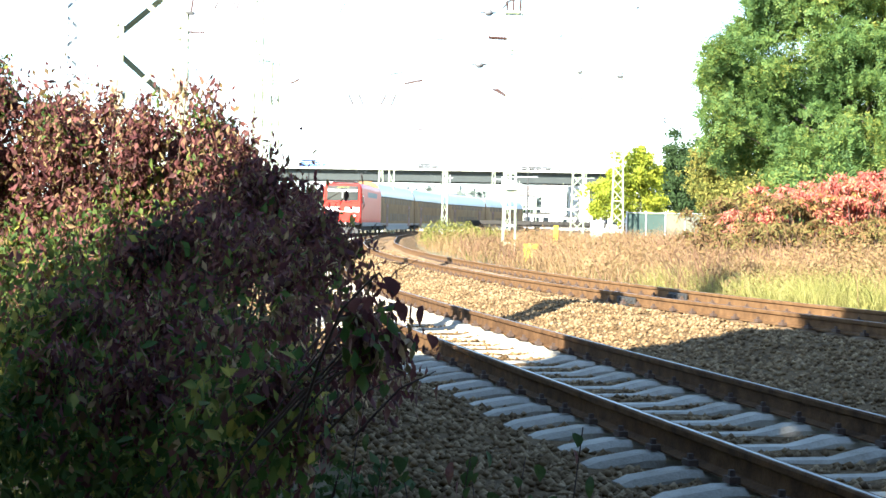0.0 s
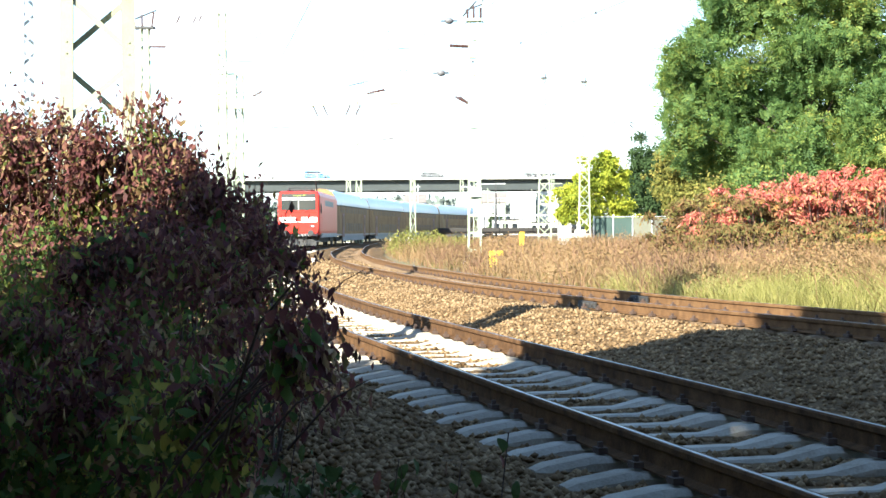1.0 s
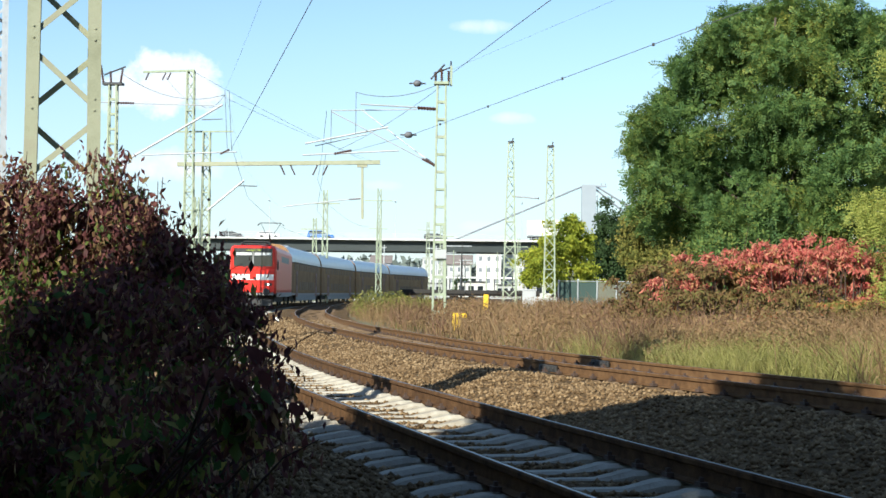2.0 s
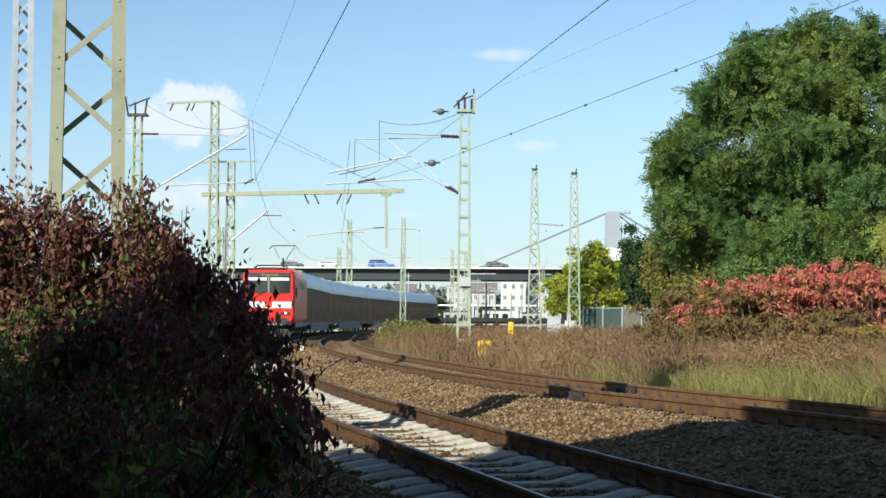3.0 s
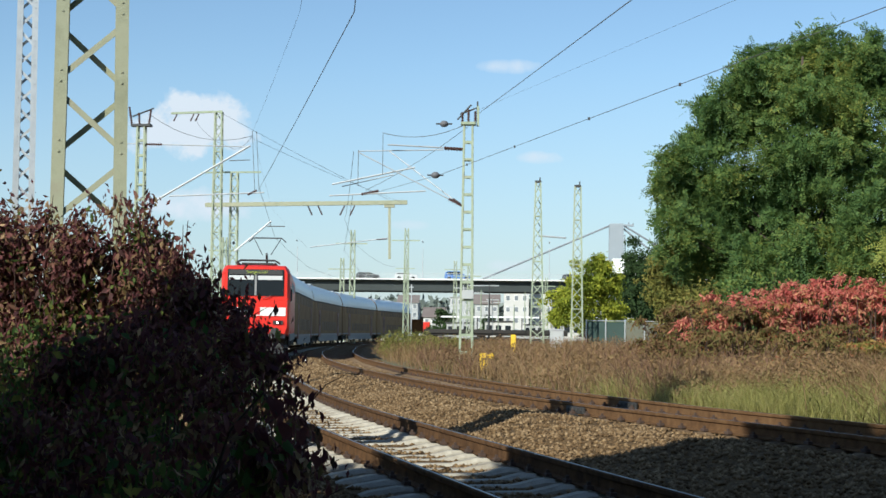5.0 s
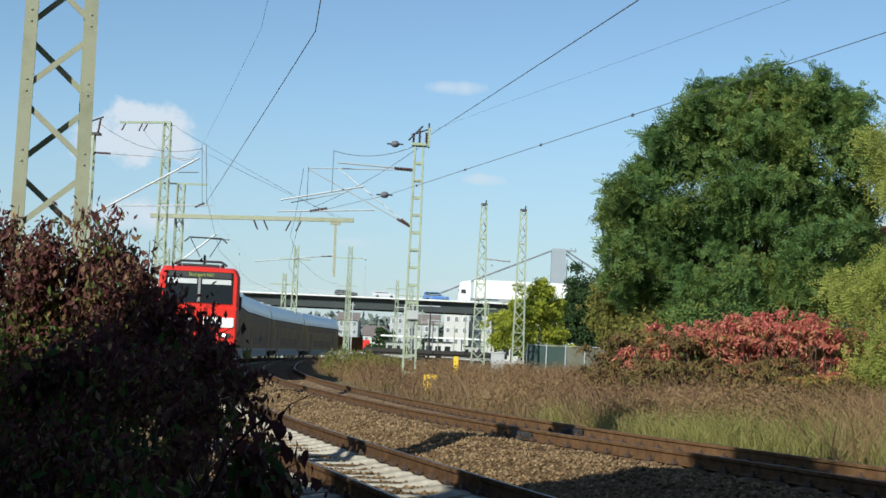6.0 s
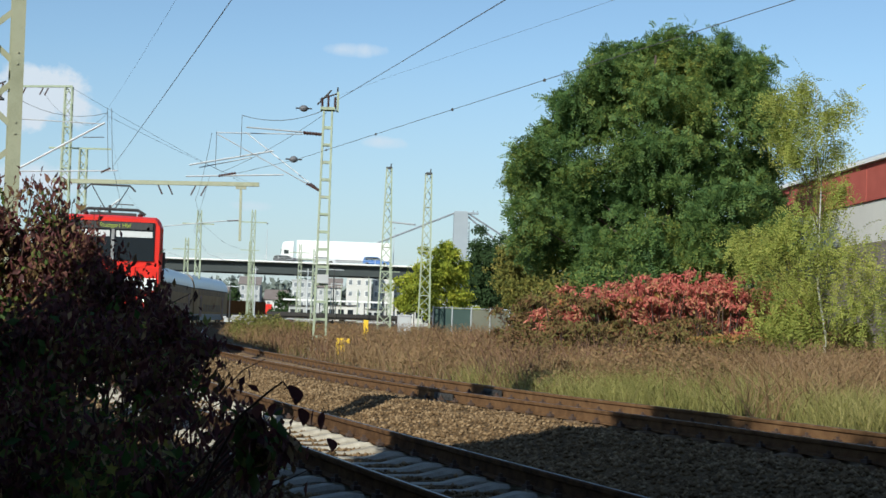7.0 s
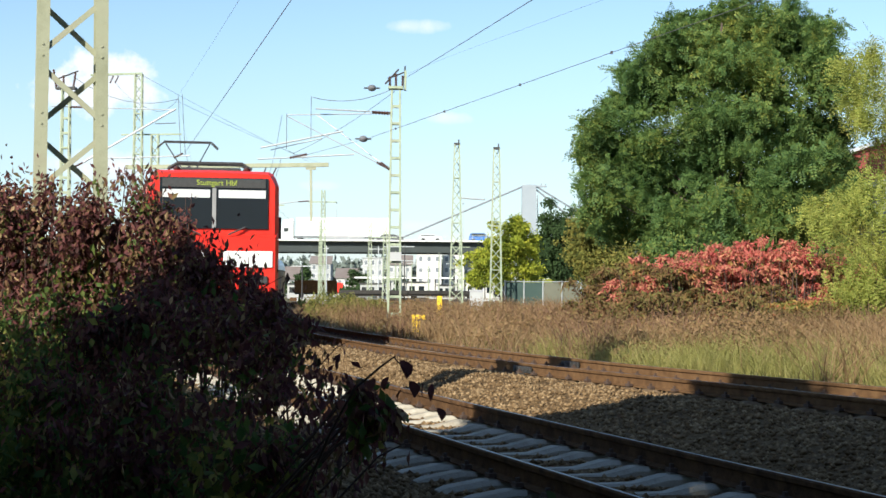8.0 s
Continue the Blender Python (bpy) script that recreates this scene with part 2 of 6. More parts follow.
M_WEED = mat("green weeds", [(0.08, 0.085, 0.02), (0.15, 0.15, 0.04), (0.25, 0.21, 0.07)], 0.9, 0.3, spread="island", translucent=0.25, fine=2.0, vary=0.6)
M_WEEDLEAF = mat("weed leaves", [(0.10, 0.11, 0.025), (0.20, 0.20, 0.05), (0.32, 0.28, 0.08)], 0.9, 0.6, spread="island", translucent=0.25, fine=3.0, vary=0.6)
M_LEAFOLIVE = mat("olive leaves", [(0.08, 0.10, 0.025), (0.19, 0.19, 0.04), (0.34, 0.27, 0.07)], 0.9, 0.5, spread="island", translucent=0.3, fine=2.0, vary=0.6)
# distance haze is put into this pale grey-green leaf colour
M_FARGREEN = mat("haze-pale woods leaves", [(0.12, 0.15, 0.13), (0.20, 0.23, 0.21)], 0.95, 0.05, spread="island", fine=0.4)


def glass(name, tint=(0.02, 0.025, 0.03)):
    m = bpy.data.materials.new(name)
    m.use_nodes = True
    b = m.node_tree.nodes["Principled BSDF"]
    b.inputs["Base Color"].default_value = (*tint, 1)
    b.inputs["Roughness"].default_value = 0.06
    b.inputs["Specular IOR Level"].default_value = 0.7
    return m


M_GLASS = glass("dark window glass")

# ---------------------------------------------------------------- mesh tools


class Build:
    """Collects vertices and faces for one mesh."""

    def __init__(self):
        self.v, self.f = [], []

    def add(self, verts, faces):
        k = len(self.v)
        self.v += [tuple(p) for p in verts]
        self.f += [tuple(k + i for i in face) for face in faces]
        return self

    def box(self, c, size, m=None, bevel=0.0):
        """A box, its long edges chamfered where bevel is given."""
        sx, sy, sz = (s / 2 for s in size)
        if bevel:
            ring = [(sx - bevel, sy), (sx, sy - bevel), (sx, -sy + bevel), (sx - bevel, -sy), (-sx + bevel, -sy), (-sx, -sy + bevel), (-sx, sy - bevel), (-sx + bevel, sy)]
            ring = ring[::-1]
            pts = [(x, y, -sz) for x, y in ring] + [(x, y, sz - bevel) for x, y in ring] + [(x * (1 - bevel / sx), y * (1 - bevel / sy), sz) for x, y in ring]
            faces = [tuple(range(7, -1, -1)), tuple(range(16, 24))]
            for r in (0, 8):
                faces += [(r + i, r + (i + 1) % 8, r + 8 + (i + 1) % 8, r + 8 + i) for i in range(8)]
        else:
            pts = [(x, y, z) for z in (-sz, sz) for x, y in ((-sx, -sy), (sx, -sy), (sx, sy), (-sx, sy))]
            faces = [(3, 2, 1, 0), (4, 5, 6, 7), (0, 1, 5, 4), (1, 2, 6, 5), (2, 3, 7, 6), (3, 0, 4, 7)]
        pts = [Vector(p) for p in pts]
        if m is not None:
            pts = [m @ p for p in pts]
        return self.add([p + Vector(c) for p in pts], faces)

    def bar(self, a, b, w, h=None, up=(0, 0, 1)):
        """A rectangular bar from a to b, w wide and h high."""
        a, b = Vector(a), Vector(b)
        d = (b - a).normalized()
        side = d.cross(Vector(up))
        if side.length < 1e-4:
            side = d.cross(Vector((1, 0, 0)))
        side.normalize()
        top = side.cross(d)
        h = h or w
        o = [side * (sx * w / 2) + top * (sz * h / 2) for sx, sz in ((-1, -1), (1, -1), (1, 1), (-1, 1))]
        return self.add([a + q for q in o] + [b + q for q in o], [(3, 2, 1, 0), (4, 5, 6, 7), (0, 1, 5, 4), (1, 2, 6, 5), (2, 3, 7, 6), (3, 0, 4, 7)])

    def rod(self, a, b, r0, r1=None, n=6, caps=True):
        """A round tapered rod."""
        a, b = Vector(a), Vector(b)
        r1 = r0 if r1 is None else r1
        d = (b - a).normalized()
        side = d.cross(Vector((0, 0, 1)))
        if side.length < 1e-3:
            side = Vector((1, 0, 0))
        side.normalize()
        top = side.cross(d)
        ring = [side * math.cos(2 * math.pi * i / n) + top * math.sin(2 * math.pi * i / n) for i in range(n)]
        faces = [(i, (i + 1) % n, n + (i + 1) % n, n + i) for i in range(n)]
        if caps:
            faces += [tuple(range(n - 1, -1, -1)), tuple(range(n, 2 * n))]
        return self.add([a + q * r0 for q in ring] + [b + q * r1 for q in ring], faces)

    def tube(self, pts, radii, n=6):
        """A round limb along a list of places."""
        pts = [Vector(p) for p in pts]
        k = len(self.v)
        for j, p in enumerate(pts):
            d = (pts[min(j + 1, len(pts) - 1)] - pts[max(j - 1, 0)]).normalized()
            side = d.cross(Vector((0.31, 0.95, 0.05))).normalized()
            top = side.cross(d)
            self.v += [tuple(p + (side * math.cos(2 * math.pi * i / n) + top * math.sin(2 * math.pi * i / n)) * radii[j]) for i in range(n)]
        for j in range(len(pts) - 1):
            self.f += [(k + j * n + i, k + j * n + (i + 1) % n, k + (j + 1) * n + (i + 1) % n, k + (j + 1) * n + i) for i in range(n)]
        self.f.append(tuple(k + (len(pts) - 1) * n + i for i in range(n)))
        return self

    def turned(self, profile, c, axis="z", n=12):
        """A turned body: profile rows of (radius, height) about an axis through c."""
        k = len(self.v)
        for r, h in profile:
            for i in range(n):
                x, y = r * math.cos(2 * math.pi * i / n), r * math.sin(2 * math.pi * i / n)
                q = {"z": (x, y, h), "y": (x, h, y), "x": (h, x, y)}[axis]
                self.v.append((c[0] + q[0], c[1] + q[1], c[2] + q[2]))
        for j in range(len(profile) - 1):
            self.f += [(k + j * n + i, k + j * n + (i + 1) % n, k + (j + 1) * n + (i + 1) % n, k + (j + 1) * n + i) for i in range(n)]
        self.f += [tuple(k + i for i in range(n)), tuple(k + (len(profile) - 1) * n + i for i in range(n))]
        return self

    def loft(self, rings, close=True):
        """Skins a row of rings with equal counts."""
        k, n = len(self.v), len(rings[0])
        for ring in rings:
            self.v += [tuple(p) for p in ring]
        for j in range(len(rings) - 1):
            self.f += [(k + j * n + i, k + j * n + (i + 1) % n, k + (j + 1) * n + (i + 1) % n, k + (j + 1) * n + i) for i in range(n)]
        if close:
            self.f += [tuple(k + i for i in range(n))[::-1], tuple(k + (len(rings) - 1) * n + i for i in range(n))]
        return self

    def mesh(self, name, material, smooth=False):
        me = bpy.data.meshes.new(name)
        me.from_pydata(self.v, [], self.f)
        for m in material if isinstance(material, (list, tuple)) else [material]:
            me.materials.append(m)
        if smooth:
            me.polygons.foreach_set("use_smooth", [True] * len(me.polygons))
        me.update()
        return me


def part(name, b, material, parent=None, label="", smooth=False, category="", kind="", group=""):
    """Links a Build (or a mesh) as one object, under a thing where one is given."""
    me = b.mesh(name, material, smooth) if isinstance(b, Build) else b
    ob = new(name, me)
    if parent is not None:
        ob.parent = parent
    return tagged(ob, label, category, group, kind)


def thing(name, label, category, place=None, group="", kind=""):
    ob = new(name)
    if place is not None:
        ob.matrix_world = place
    return tagged(ob, label, category, group, kind)


def raw_mesh(name, verts, faces, material):
    """A mesh from arrays of vertices and equal-sided faces."""
    me = bpy.data.meshes.new(name)
    verts, faces = np.asarray(verts, float), np.asarray(faces, int)
    me.vertices.add(len(verts))
    me.vertices.foreach_set("co", verts.ravel())
    me.loops.add(faces.size)
    me.loops.foreach_set("vertex_index", faces.ravel())
    me.polygons.add(len(faces))
    me.polygons.foreach_set("loop_start", np.arange(len(faces)) * faces.shape[1])
    me.polygons.foreach_set("loop_total", np.full(len(faces), faces.shape[1]))
    me.materials.append(material)
    me.update(calc_edges=True)
    return me


RNG = np.random.default_rng(7)


def leaf_mesh(name, places, size, material, droop=0.3, ratio=0.5, spread=0.45):
    """Folded pointed leaves (two triangles pairs) at the given places, turned at random."""
    n = len(places)
    s = size * (1 + spread * (RNG.random(n) - 0.5) * 2)
    a = RNG.normal(size=(n, 3))
    a[:, 2] -= droop * 2
    a /= np.linalg.norm(a, axis=1)[:, None]
    b = np.cross(a, RNG.normal(size=(n, 3)))
    b /= np.linalg.norm(b, axis=1)[:, None]
    c = np.cross(a, b)
    P = np.asarray(places)
    s1 = s[:, None]
    mid = P + a * s1 * 0.5
    v = np.stack([P, mid + b * s1 * ratio / 2 + c * s1 * 0.1, P + a * s1, mid - b * s1 * ratio / 2 + c * s1 * 0.1], 1).reshape(-1, 3)
    k = np.arange(n)[:, None] * 4
    f = np.concatenate([k + [0, 1, 2], k + [0, 2, 3]], 1).reshape(-1, 3)
    return raw_mesh(name, v, f, material)


# ---------------------------------------------------------------- the line of the tracks
CONTROL = [(6.2, -5.6), (3.6, 3.2), (1.77, 9.26), (0.40, 13.85), (-1.28, 19.57), (-3.0, 25.4), (-3.9, 28.9), (-5.1, 34.8), (-8.4, 51.7), (-11.75, 72.9),
           (-13.05, 83.3), (-15.1, 104.0), (-16.2, 121.0), (-16.7, 140.0), (-16.1, 165.0), (-14.1, 195.0), (-11.4, 215.0), (-7.8, 237.0), (0.0, 275.0), (12, 320)]


def smooth_line(points, step=0.2):
    p = np.array(points, float)
    t = np.r_[0, np.cumsum(np.hypot(*np.diff(p, axis=0).T))]
    s = np.arange(0, t[-1], step)
    x, y = np.interp(s, t, p[:, 0]), np.interp(s, t, p[:, 1])
    for _ in range(3):
        w = 45
        ker = np.ones(w) / w
        pad = lambda q: np.r_[2 * q[0] - q[w // 2:0:-1], q, 2 * q[-1] - q[-2:-w // 2 - 1:-1]]
        x, y = np.convolve(pad(x), ker, "valid"), np.convolve(pad(y), ker, "valid")
    s = np.r_[0, np.cumsum(np.hypot(np.diff(x), np.diff(y)))]
    return s, x, y


S_A, X_A, Y_A = smooth_line(CONTROL)


def near_line(s):
    """Place and forward direction on the first track's centre at arc length s."""
    x, y = np.interp(s, S_A, X_A), np.interp(s, S_A, Y_A)
    d = np.array([np.interp(s + 1, S_A, X_A) - np.interp(s - 1, S_A, X_A), np.interp(s + 1, S_A, Y_A) - np.interp(s - 1, S_A, Y_A)])
    return np.array([x, y]), d / np.linalg.norm(d)


def gap(y):
    """Distance between the two tracks' centres, wider towards the camera."""
    return np.interp(y, [0, 17, 22, 30, 37, 46, 60, 90], [6.6, 5.35, 4.75, 4.2, 3.9, 3.6, 3.5, 4.0])


_d = np.stack([np.gradient(X_A), np.gradient(Y_A)], 1)
_d /= np.linalg.norm(_d, axis=1)[:, None]
_w = gap(Y_A)
X_B, Y_B = X_A + _d[:, 1] * _w, Y_A - _d[:, 0] * _w
S_B = np.r_[0, np.cumsum(np.hypot(np.diff(X_B), np.diff(Y_B)))]
Z_B = 0.12


def at_line(S, X, Y, s):
    x, y = np.interp(s, S, X), np.interp(s, S, Y)
    dx, dy = np.interp(s + 0.5, S, X) - np.interp(s - 0.5, S, X), np.interp(s + 0.5, S, Y) - np.interp(s - 0.5, S, Y)
    h = np.hypot(dx, dy)
    return x, y, dx / h, dy / h


def side_of(x, y):
    """Signed distance to the right of the first track's centre, for arrays of places, and the arc length there."""
    x, y = np.ravel(x), np.ravel(y)
    out, arc = np.empty(len(x)), np.empty(len(x))
    for k in range(0, len(x), 4000):
        dx, dy = x[k:k + 4000, None] - X_A[None, ::5], y[k:k + 4000, None] - Y_A[None, ::5]
        i = np.argmin(dx * dx + dy * dy, 1) * 5
        r = np.arange(len(i))
        ex, ey = x[k:k + 4000] - X_A[i], y[k:k + 4000] - Y_A[i]
        out[k:k + 4000] = ex * _d[i, 1] - ey * _d[i, 0]
        far = np.hypot(ex, ey)
        out[k:k + 4000] = np.sign(out[k:k + 4000]) * far
        arc[k:k + 4000] = S_A[i]
    return out, arc


def bed_height(d, y):
    """Height of the ballast d metres to the right of the first track."""
    w = gap(y)
    u = d / w * 4.3
    return np.interp(u, [-6, -3.2, -2.1, -1.5, -1.28, 1.28, 1.6, 2.4, 2.8, 3.35, 3.5, 5.2, 5.4, 6.2, 7.5, 12], [-0.75, -0.62, -0.40, -0.265, -0.25, -0.25, -0.20, -0.03, -0.04, -0.06, -0.115, -0.115, -0.08, -0.12, 0.02, 0.1])


def rough(x, y, f, a):
    return a * (np.sin(x * f * 1.3 + 1.7 * np.sin(y * f * 0.9)) + np.sin(y * f * 1.1 + 1.3 * np.sin(x * f * 1.7 + 2)))


def ground_height(x, y):
    d, _ = side_of(x, y)
    h = bed_height(d, np.ravel(y)) - 0.07
    far = np.hypot(np.ravel(x), np.ravel(y))
    return h + rough(np.ravel(x), np.ravel(y), 0.9, 0.025) * (d > 7) + np.where(far > 320, -0.3, 0)

# ---------------------------------------------------------------- ground, ballast and tracks


def make_ground():
    ax = np.r_[-4000, -2000, -1000, -600, -400, np.arange(-300, -40, 20), np.arange(-40, -12, 2.0), np.arange(-12, 22, 0.45), np.arange(22, 60, 2), np.arange(60, 300, 20), 400, 600, 1000, 2000, 4000]
    ay = np.r_[-3000, -1000, -300, -100, -50, np.arange(-30, 4, 1.5), np.arange(4, 60, 0.5), np.arange(60, 130, 1.5), np.arange(130, 340, 6), 400, 500, 700, 1000, 2000, 4500]
    gx, gy = np.meshgrid(ax, ay)
    z = ground_height(gx, gy)
    v = np.stack([gx.ravel(), gy.ravel(), z], 1)
    nx, ny = len(ax), len(ay)
    i = (np.arange(ny - 1)[:, None] * nx + np.arange(nx - 1)[None]).ravel()
    f = np.stack([i, i + 1, i + 1 + nx, i + nx], 1)
    me = raw_mesh("ground", v, f, M_EARTH)
    part("ground", me, None, None, "dry brown earth with thin autumn growth", kind="structure", category="ground")


def make_bed():
    s = np.r_[np.arange(0, 70, 0.25), np.arange(70, 330, 1.5)]
    s = s[s < S_A[-1]]
    u = np.linspace(-2.3, 6.4, 60)
    x, y, dx, dy = at_line(S_A, X_A, Y_A, s)
    w = gap(y)
    d = u[None] * (w / 4.3)[:, None]
    d = np.where(u[None] < 0, u[None], d)
    gx, gy = x[:, None] + dy[:, None] * d, y[:, None] - dx[:, None] * d
    z = bed_height(d, y[:, None] + 0 * d)
    z = z + rough(gx, gy, 5.0, 0.008) + rough(gx, gy, 2.1, 0.012) * ((u > 1.6) & (u < 3.1)) * 1.6
    v = np.stack([gx.ravel(), gy.ravel(), z.ravel()], 1)
    n, m = len(s), len(u)
    i = (np.arange(n - 1)[:, None] * m + np.arange(m - 1)[None]).ravel()
    f = np.stack([i, i + m, i + m + 1, i + 1], 1)[:, ::-1]
    part("ballast_bed", raw_mesh("ballast_bed", v, f, M_BALLAST), None, None, "bed of pale brown crushed stone under both tracks", kind="structure", category="ballast")



def make_stones(n, s0, span, power, r0, r1, label):
    """Loose crushed stone over the bed, heaped between the sleepers and clear of their tops."""
    s = s0 + span * RNG.random(n) ** power
    u = RNG.uniform(-2.6, 6.3, n)
    x, y, dx, dy = at_line(S_A, X_A, Y_A, s)
    w = gap(y)
    d = np.where(u < 0, u, u * w / 4.3)
    far_s = np.interp(s, S_A, S_B)
    on_first = np.abs(((s - 3.2) / 0.6 + 0.5) % 1 - 0.5) < 0.29
    on_second = np.abs(((far_s - 3.2) / 0.6 + 0.5) % 1 - 0.5) < 0.29
    keep = ~((np.abs(d) < 1.32) & on_first) & ~((np.abs(d - w) < 1.32) & on_second)
    for off in (-0.7535, 0.7535):
        keep &= (np.abs(d - off) > 0.1) & (np.abs(d - w - off) > 0.1)
    s, x, y, dx, dy, d = (q[keep] for q in (s, x, y, dx, dy, d))
    n = len(s)
    px, py = x + dy * d, y - dx * d
    mid = d / gap(y) * 4.3
    pz = bed_height(d, y) + rough(px, py, 5.0, 0.008) + rough(px, py, 2.1, 0.0192) * ((mid > 1.6) & (mid < 3.1)) + RNG.uniform(-0.02, 0.015, n)
    r = RNG.uniform(r0, r1, n)
    base = np.array([(0, 0, 1), (0.9, 0, 0.2), (0.2, 0.9, 0.1), (-0.8, 0.3, 0.25), (-0.3, -0.9, 0.15), (0.6, -0.6, -0.1), (0, 0, -0.8)])
    tri = np.array([(0, 1, 2), (0, 2, 3), (0, 3, 4), (0, 4, 5), (0, 5, 1), (6, 2, 1), (6, 3, 2), (6, 4, 3), (6, 5, 4), (6, 1, 5)])
    jit = base[None] * RNG.uniform(0.6, 1.3, (n, 7, 3))
    a = RNG.uniform(0, 6.28, n)
    ca, sa = np.cos(a)[:, None], np.sin(a)[:, None]
    q = np.stack([jit[..., 0] * ca - jit[..., 1] * sa, jit[..., 0] * sa + jit[..., 1] * ca, jit[..., 2] * 0.8], -1) * r[:, None, None]
    v = (q + np.stack([px, py, pz], 1)[:, None]).reshape(-1, 3)
    f = (np.arange(n)[:, None, None] * 7 + tri[None]).reshape(-1, 3)
    part("ballast_stones", raw_mesh("ballast_stones", v, f, M_STONE), None, None, label, kind="stuff", category="stones")


RAIL = [(-0.075, -0.172), (0.075, -0.172), (0.075, -0.160), (0.012, -0.142), (0.010, -0.055), (0.033, -0.042), (0.036, -0.010), (0.028, 0.0), (0.013, 0.001), (-0.013, 0.001), (-0.028, 0.0), (-0.036, -0.010), (-0.033, -0.042), (-0.010, -0.055), (-0.012, -0.142), (-0.075, -0.160)]


def rail_mesh(S, X, Y, off, z, s0, s1):
    s = np.r_[np.arange(s0, min(s1, 80), 0.6), np.arange(80, s1, 3.0)] if s1 > 80 else np.arange(s0, s1, 0.6)
    x, y, dx, dy = at_line(S, X, Y, s)
    b = Build()
    rings = [[(x[k] + dy[k] * (off + p), y[k] - dx[k] * (off + p), z + q) for p, q in RAIL] for k in range(len(s))]
    b.loft(rings)
    me = b.mesh("rail", [M_RUST, M_RAILTOP])
    n = len(RAIL)
    idx = np.zeros(len(me.polygons), int)
    for k in range(len(s) - 1):
        idx[k * n + 8] = 1
    me.polygons.foreach_set("material_index", idx)
    return me


def sleeper_mesh(material):
    """A prestressed concrete sleeper: broad seats under the rails, waisted middle."""
    b = Build()
    rings = []
    for x, w, h in ((-1.3, 0.11, 0.15), (-1.22, 0.125, 0.18), (-0.95, 0.13, 0.222), (-0.56, 0.125, 0.222), (-0.3, 0.095, 0.165), (0.3, 0.095, 0.165), (0.56, 0.125, 0.222), (0.95, 0.13, 0.222), (1.22, 0.125, 0.18), (1.3, 0.11, 0.15)):
        rings.append([(x, -w, -0.2), (x, -w * 0.95, h - 0.26), (x, -w * 0.62, h - 0.225), (x, w * 0.62, h - 0.225), (x, w * 0.95, h - 0.26), (x, w, -0.2)])
    b.loft(rings)
    return b.mesh("sleeper", material)




def make_track(name, S, X, Y, z, label, sleeper_mat):
    SLEEPER = sleeper_mesh(sleeper_mat)
    tr = thing(name, label, "railway track", kind="structure")
    for off in (-0.7535, 0.7535):
        part("rail", rail_mesh(S, X, Y, off, z, 0.5, 300), None, tr, "rusty steel rail with a polished head", )
    s_all = np.arange(3.2, 296, 0.6)
    x, y, dx, dy = at_line(S, X, Y, s_all)
    far, clips = Build(), Build()
    base = [tuple(v.co) for v in SLEEPER.vertices]
    fac = [tuple(p.vertices) for p in SLEEPER.polygons]
    for k, s in enumerate(s_all):
        m = Matrix.Translation((x[k], y[k], z - 0.172)) @ Matrix.Rotation(math.atan2(-dx[k], dy[k]) + RNG.normal() * 0.006, 4, 'Z')
        if s < 75:
            ob = part("sleeper", SLEEPER, None, tr)
            ob.matrix_basis = m @ Matrix.Translation((0, 0, RNG.normal() * 0.004))
            if s < 60:
                for off in (-0.7535, 0.7535):
                    for sd in (-0.115, 0.115):
                        clips.box(m @ Vector((off + sd, 0, 0.03)), (0.06, 0.1, 0.035), m.to_3x3())
                        clips.box(m @ Vector((off + sd, 0, 0.06)), (0.03, 0.03, 0.04), m.to_3x3())
        else:
            far.add([m @ Vector(v) for v in base], fac)
    part("far_sleepers", far, sleeper_mat, tr, kind="stuff")
    part("rail_clips", clips, M_CLIP, tr, "dark rusty spring clips and bolts", kind="stuff")
    return tr


def on_line(S, X, Y, y, off, z):
    s = np.interp(y, Y, S)
    px, py, dx, dy = at_line(S, X, Y, s)
    return Vector((px + dy * off, py - dx * off, z)), math.atan2(-dx, dy)


def make_joint(y, off):
    """An insulated rail joint, its fishplates and bolts coloured black for the tower's shadow across the rail."""
    p, a = on_line(S_B, X_B, Y_B, y, off, Z_B)
    j = thing("rail_joint", "insulated rail joint on the rusty rail, black for the tower's shadow", "rail joint", Matrix.Translation(p) @ Matrix.Rotation(a, 4, 'Z'), "rail joints")
    for sx in (-1, 1):
        part("fishplate", Build().box((sx * 0.062, 0, -0.10), (0.045, 0.72, 0.10), None, 0.01), M_JOINT, j)
    for k in range(4):
        part("bolt", Build().turned([(0.02, -0.1), (0.028, -0.09), (0.028, 0.09), (0.02, 0.1)], (0, -0.25 + 0.165 * k, -0.10), "x", 6), M_JOINT, j)
    part("sole_plate", Build().box((0, 0, -0.185), (0.5, 0.26, 0.05), None, 0.01), M_JOINT, j)


make_ground()
make_bed()

# ---------------------------------------------------------------- masts and wires


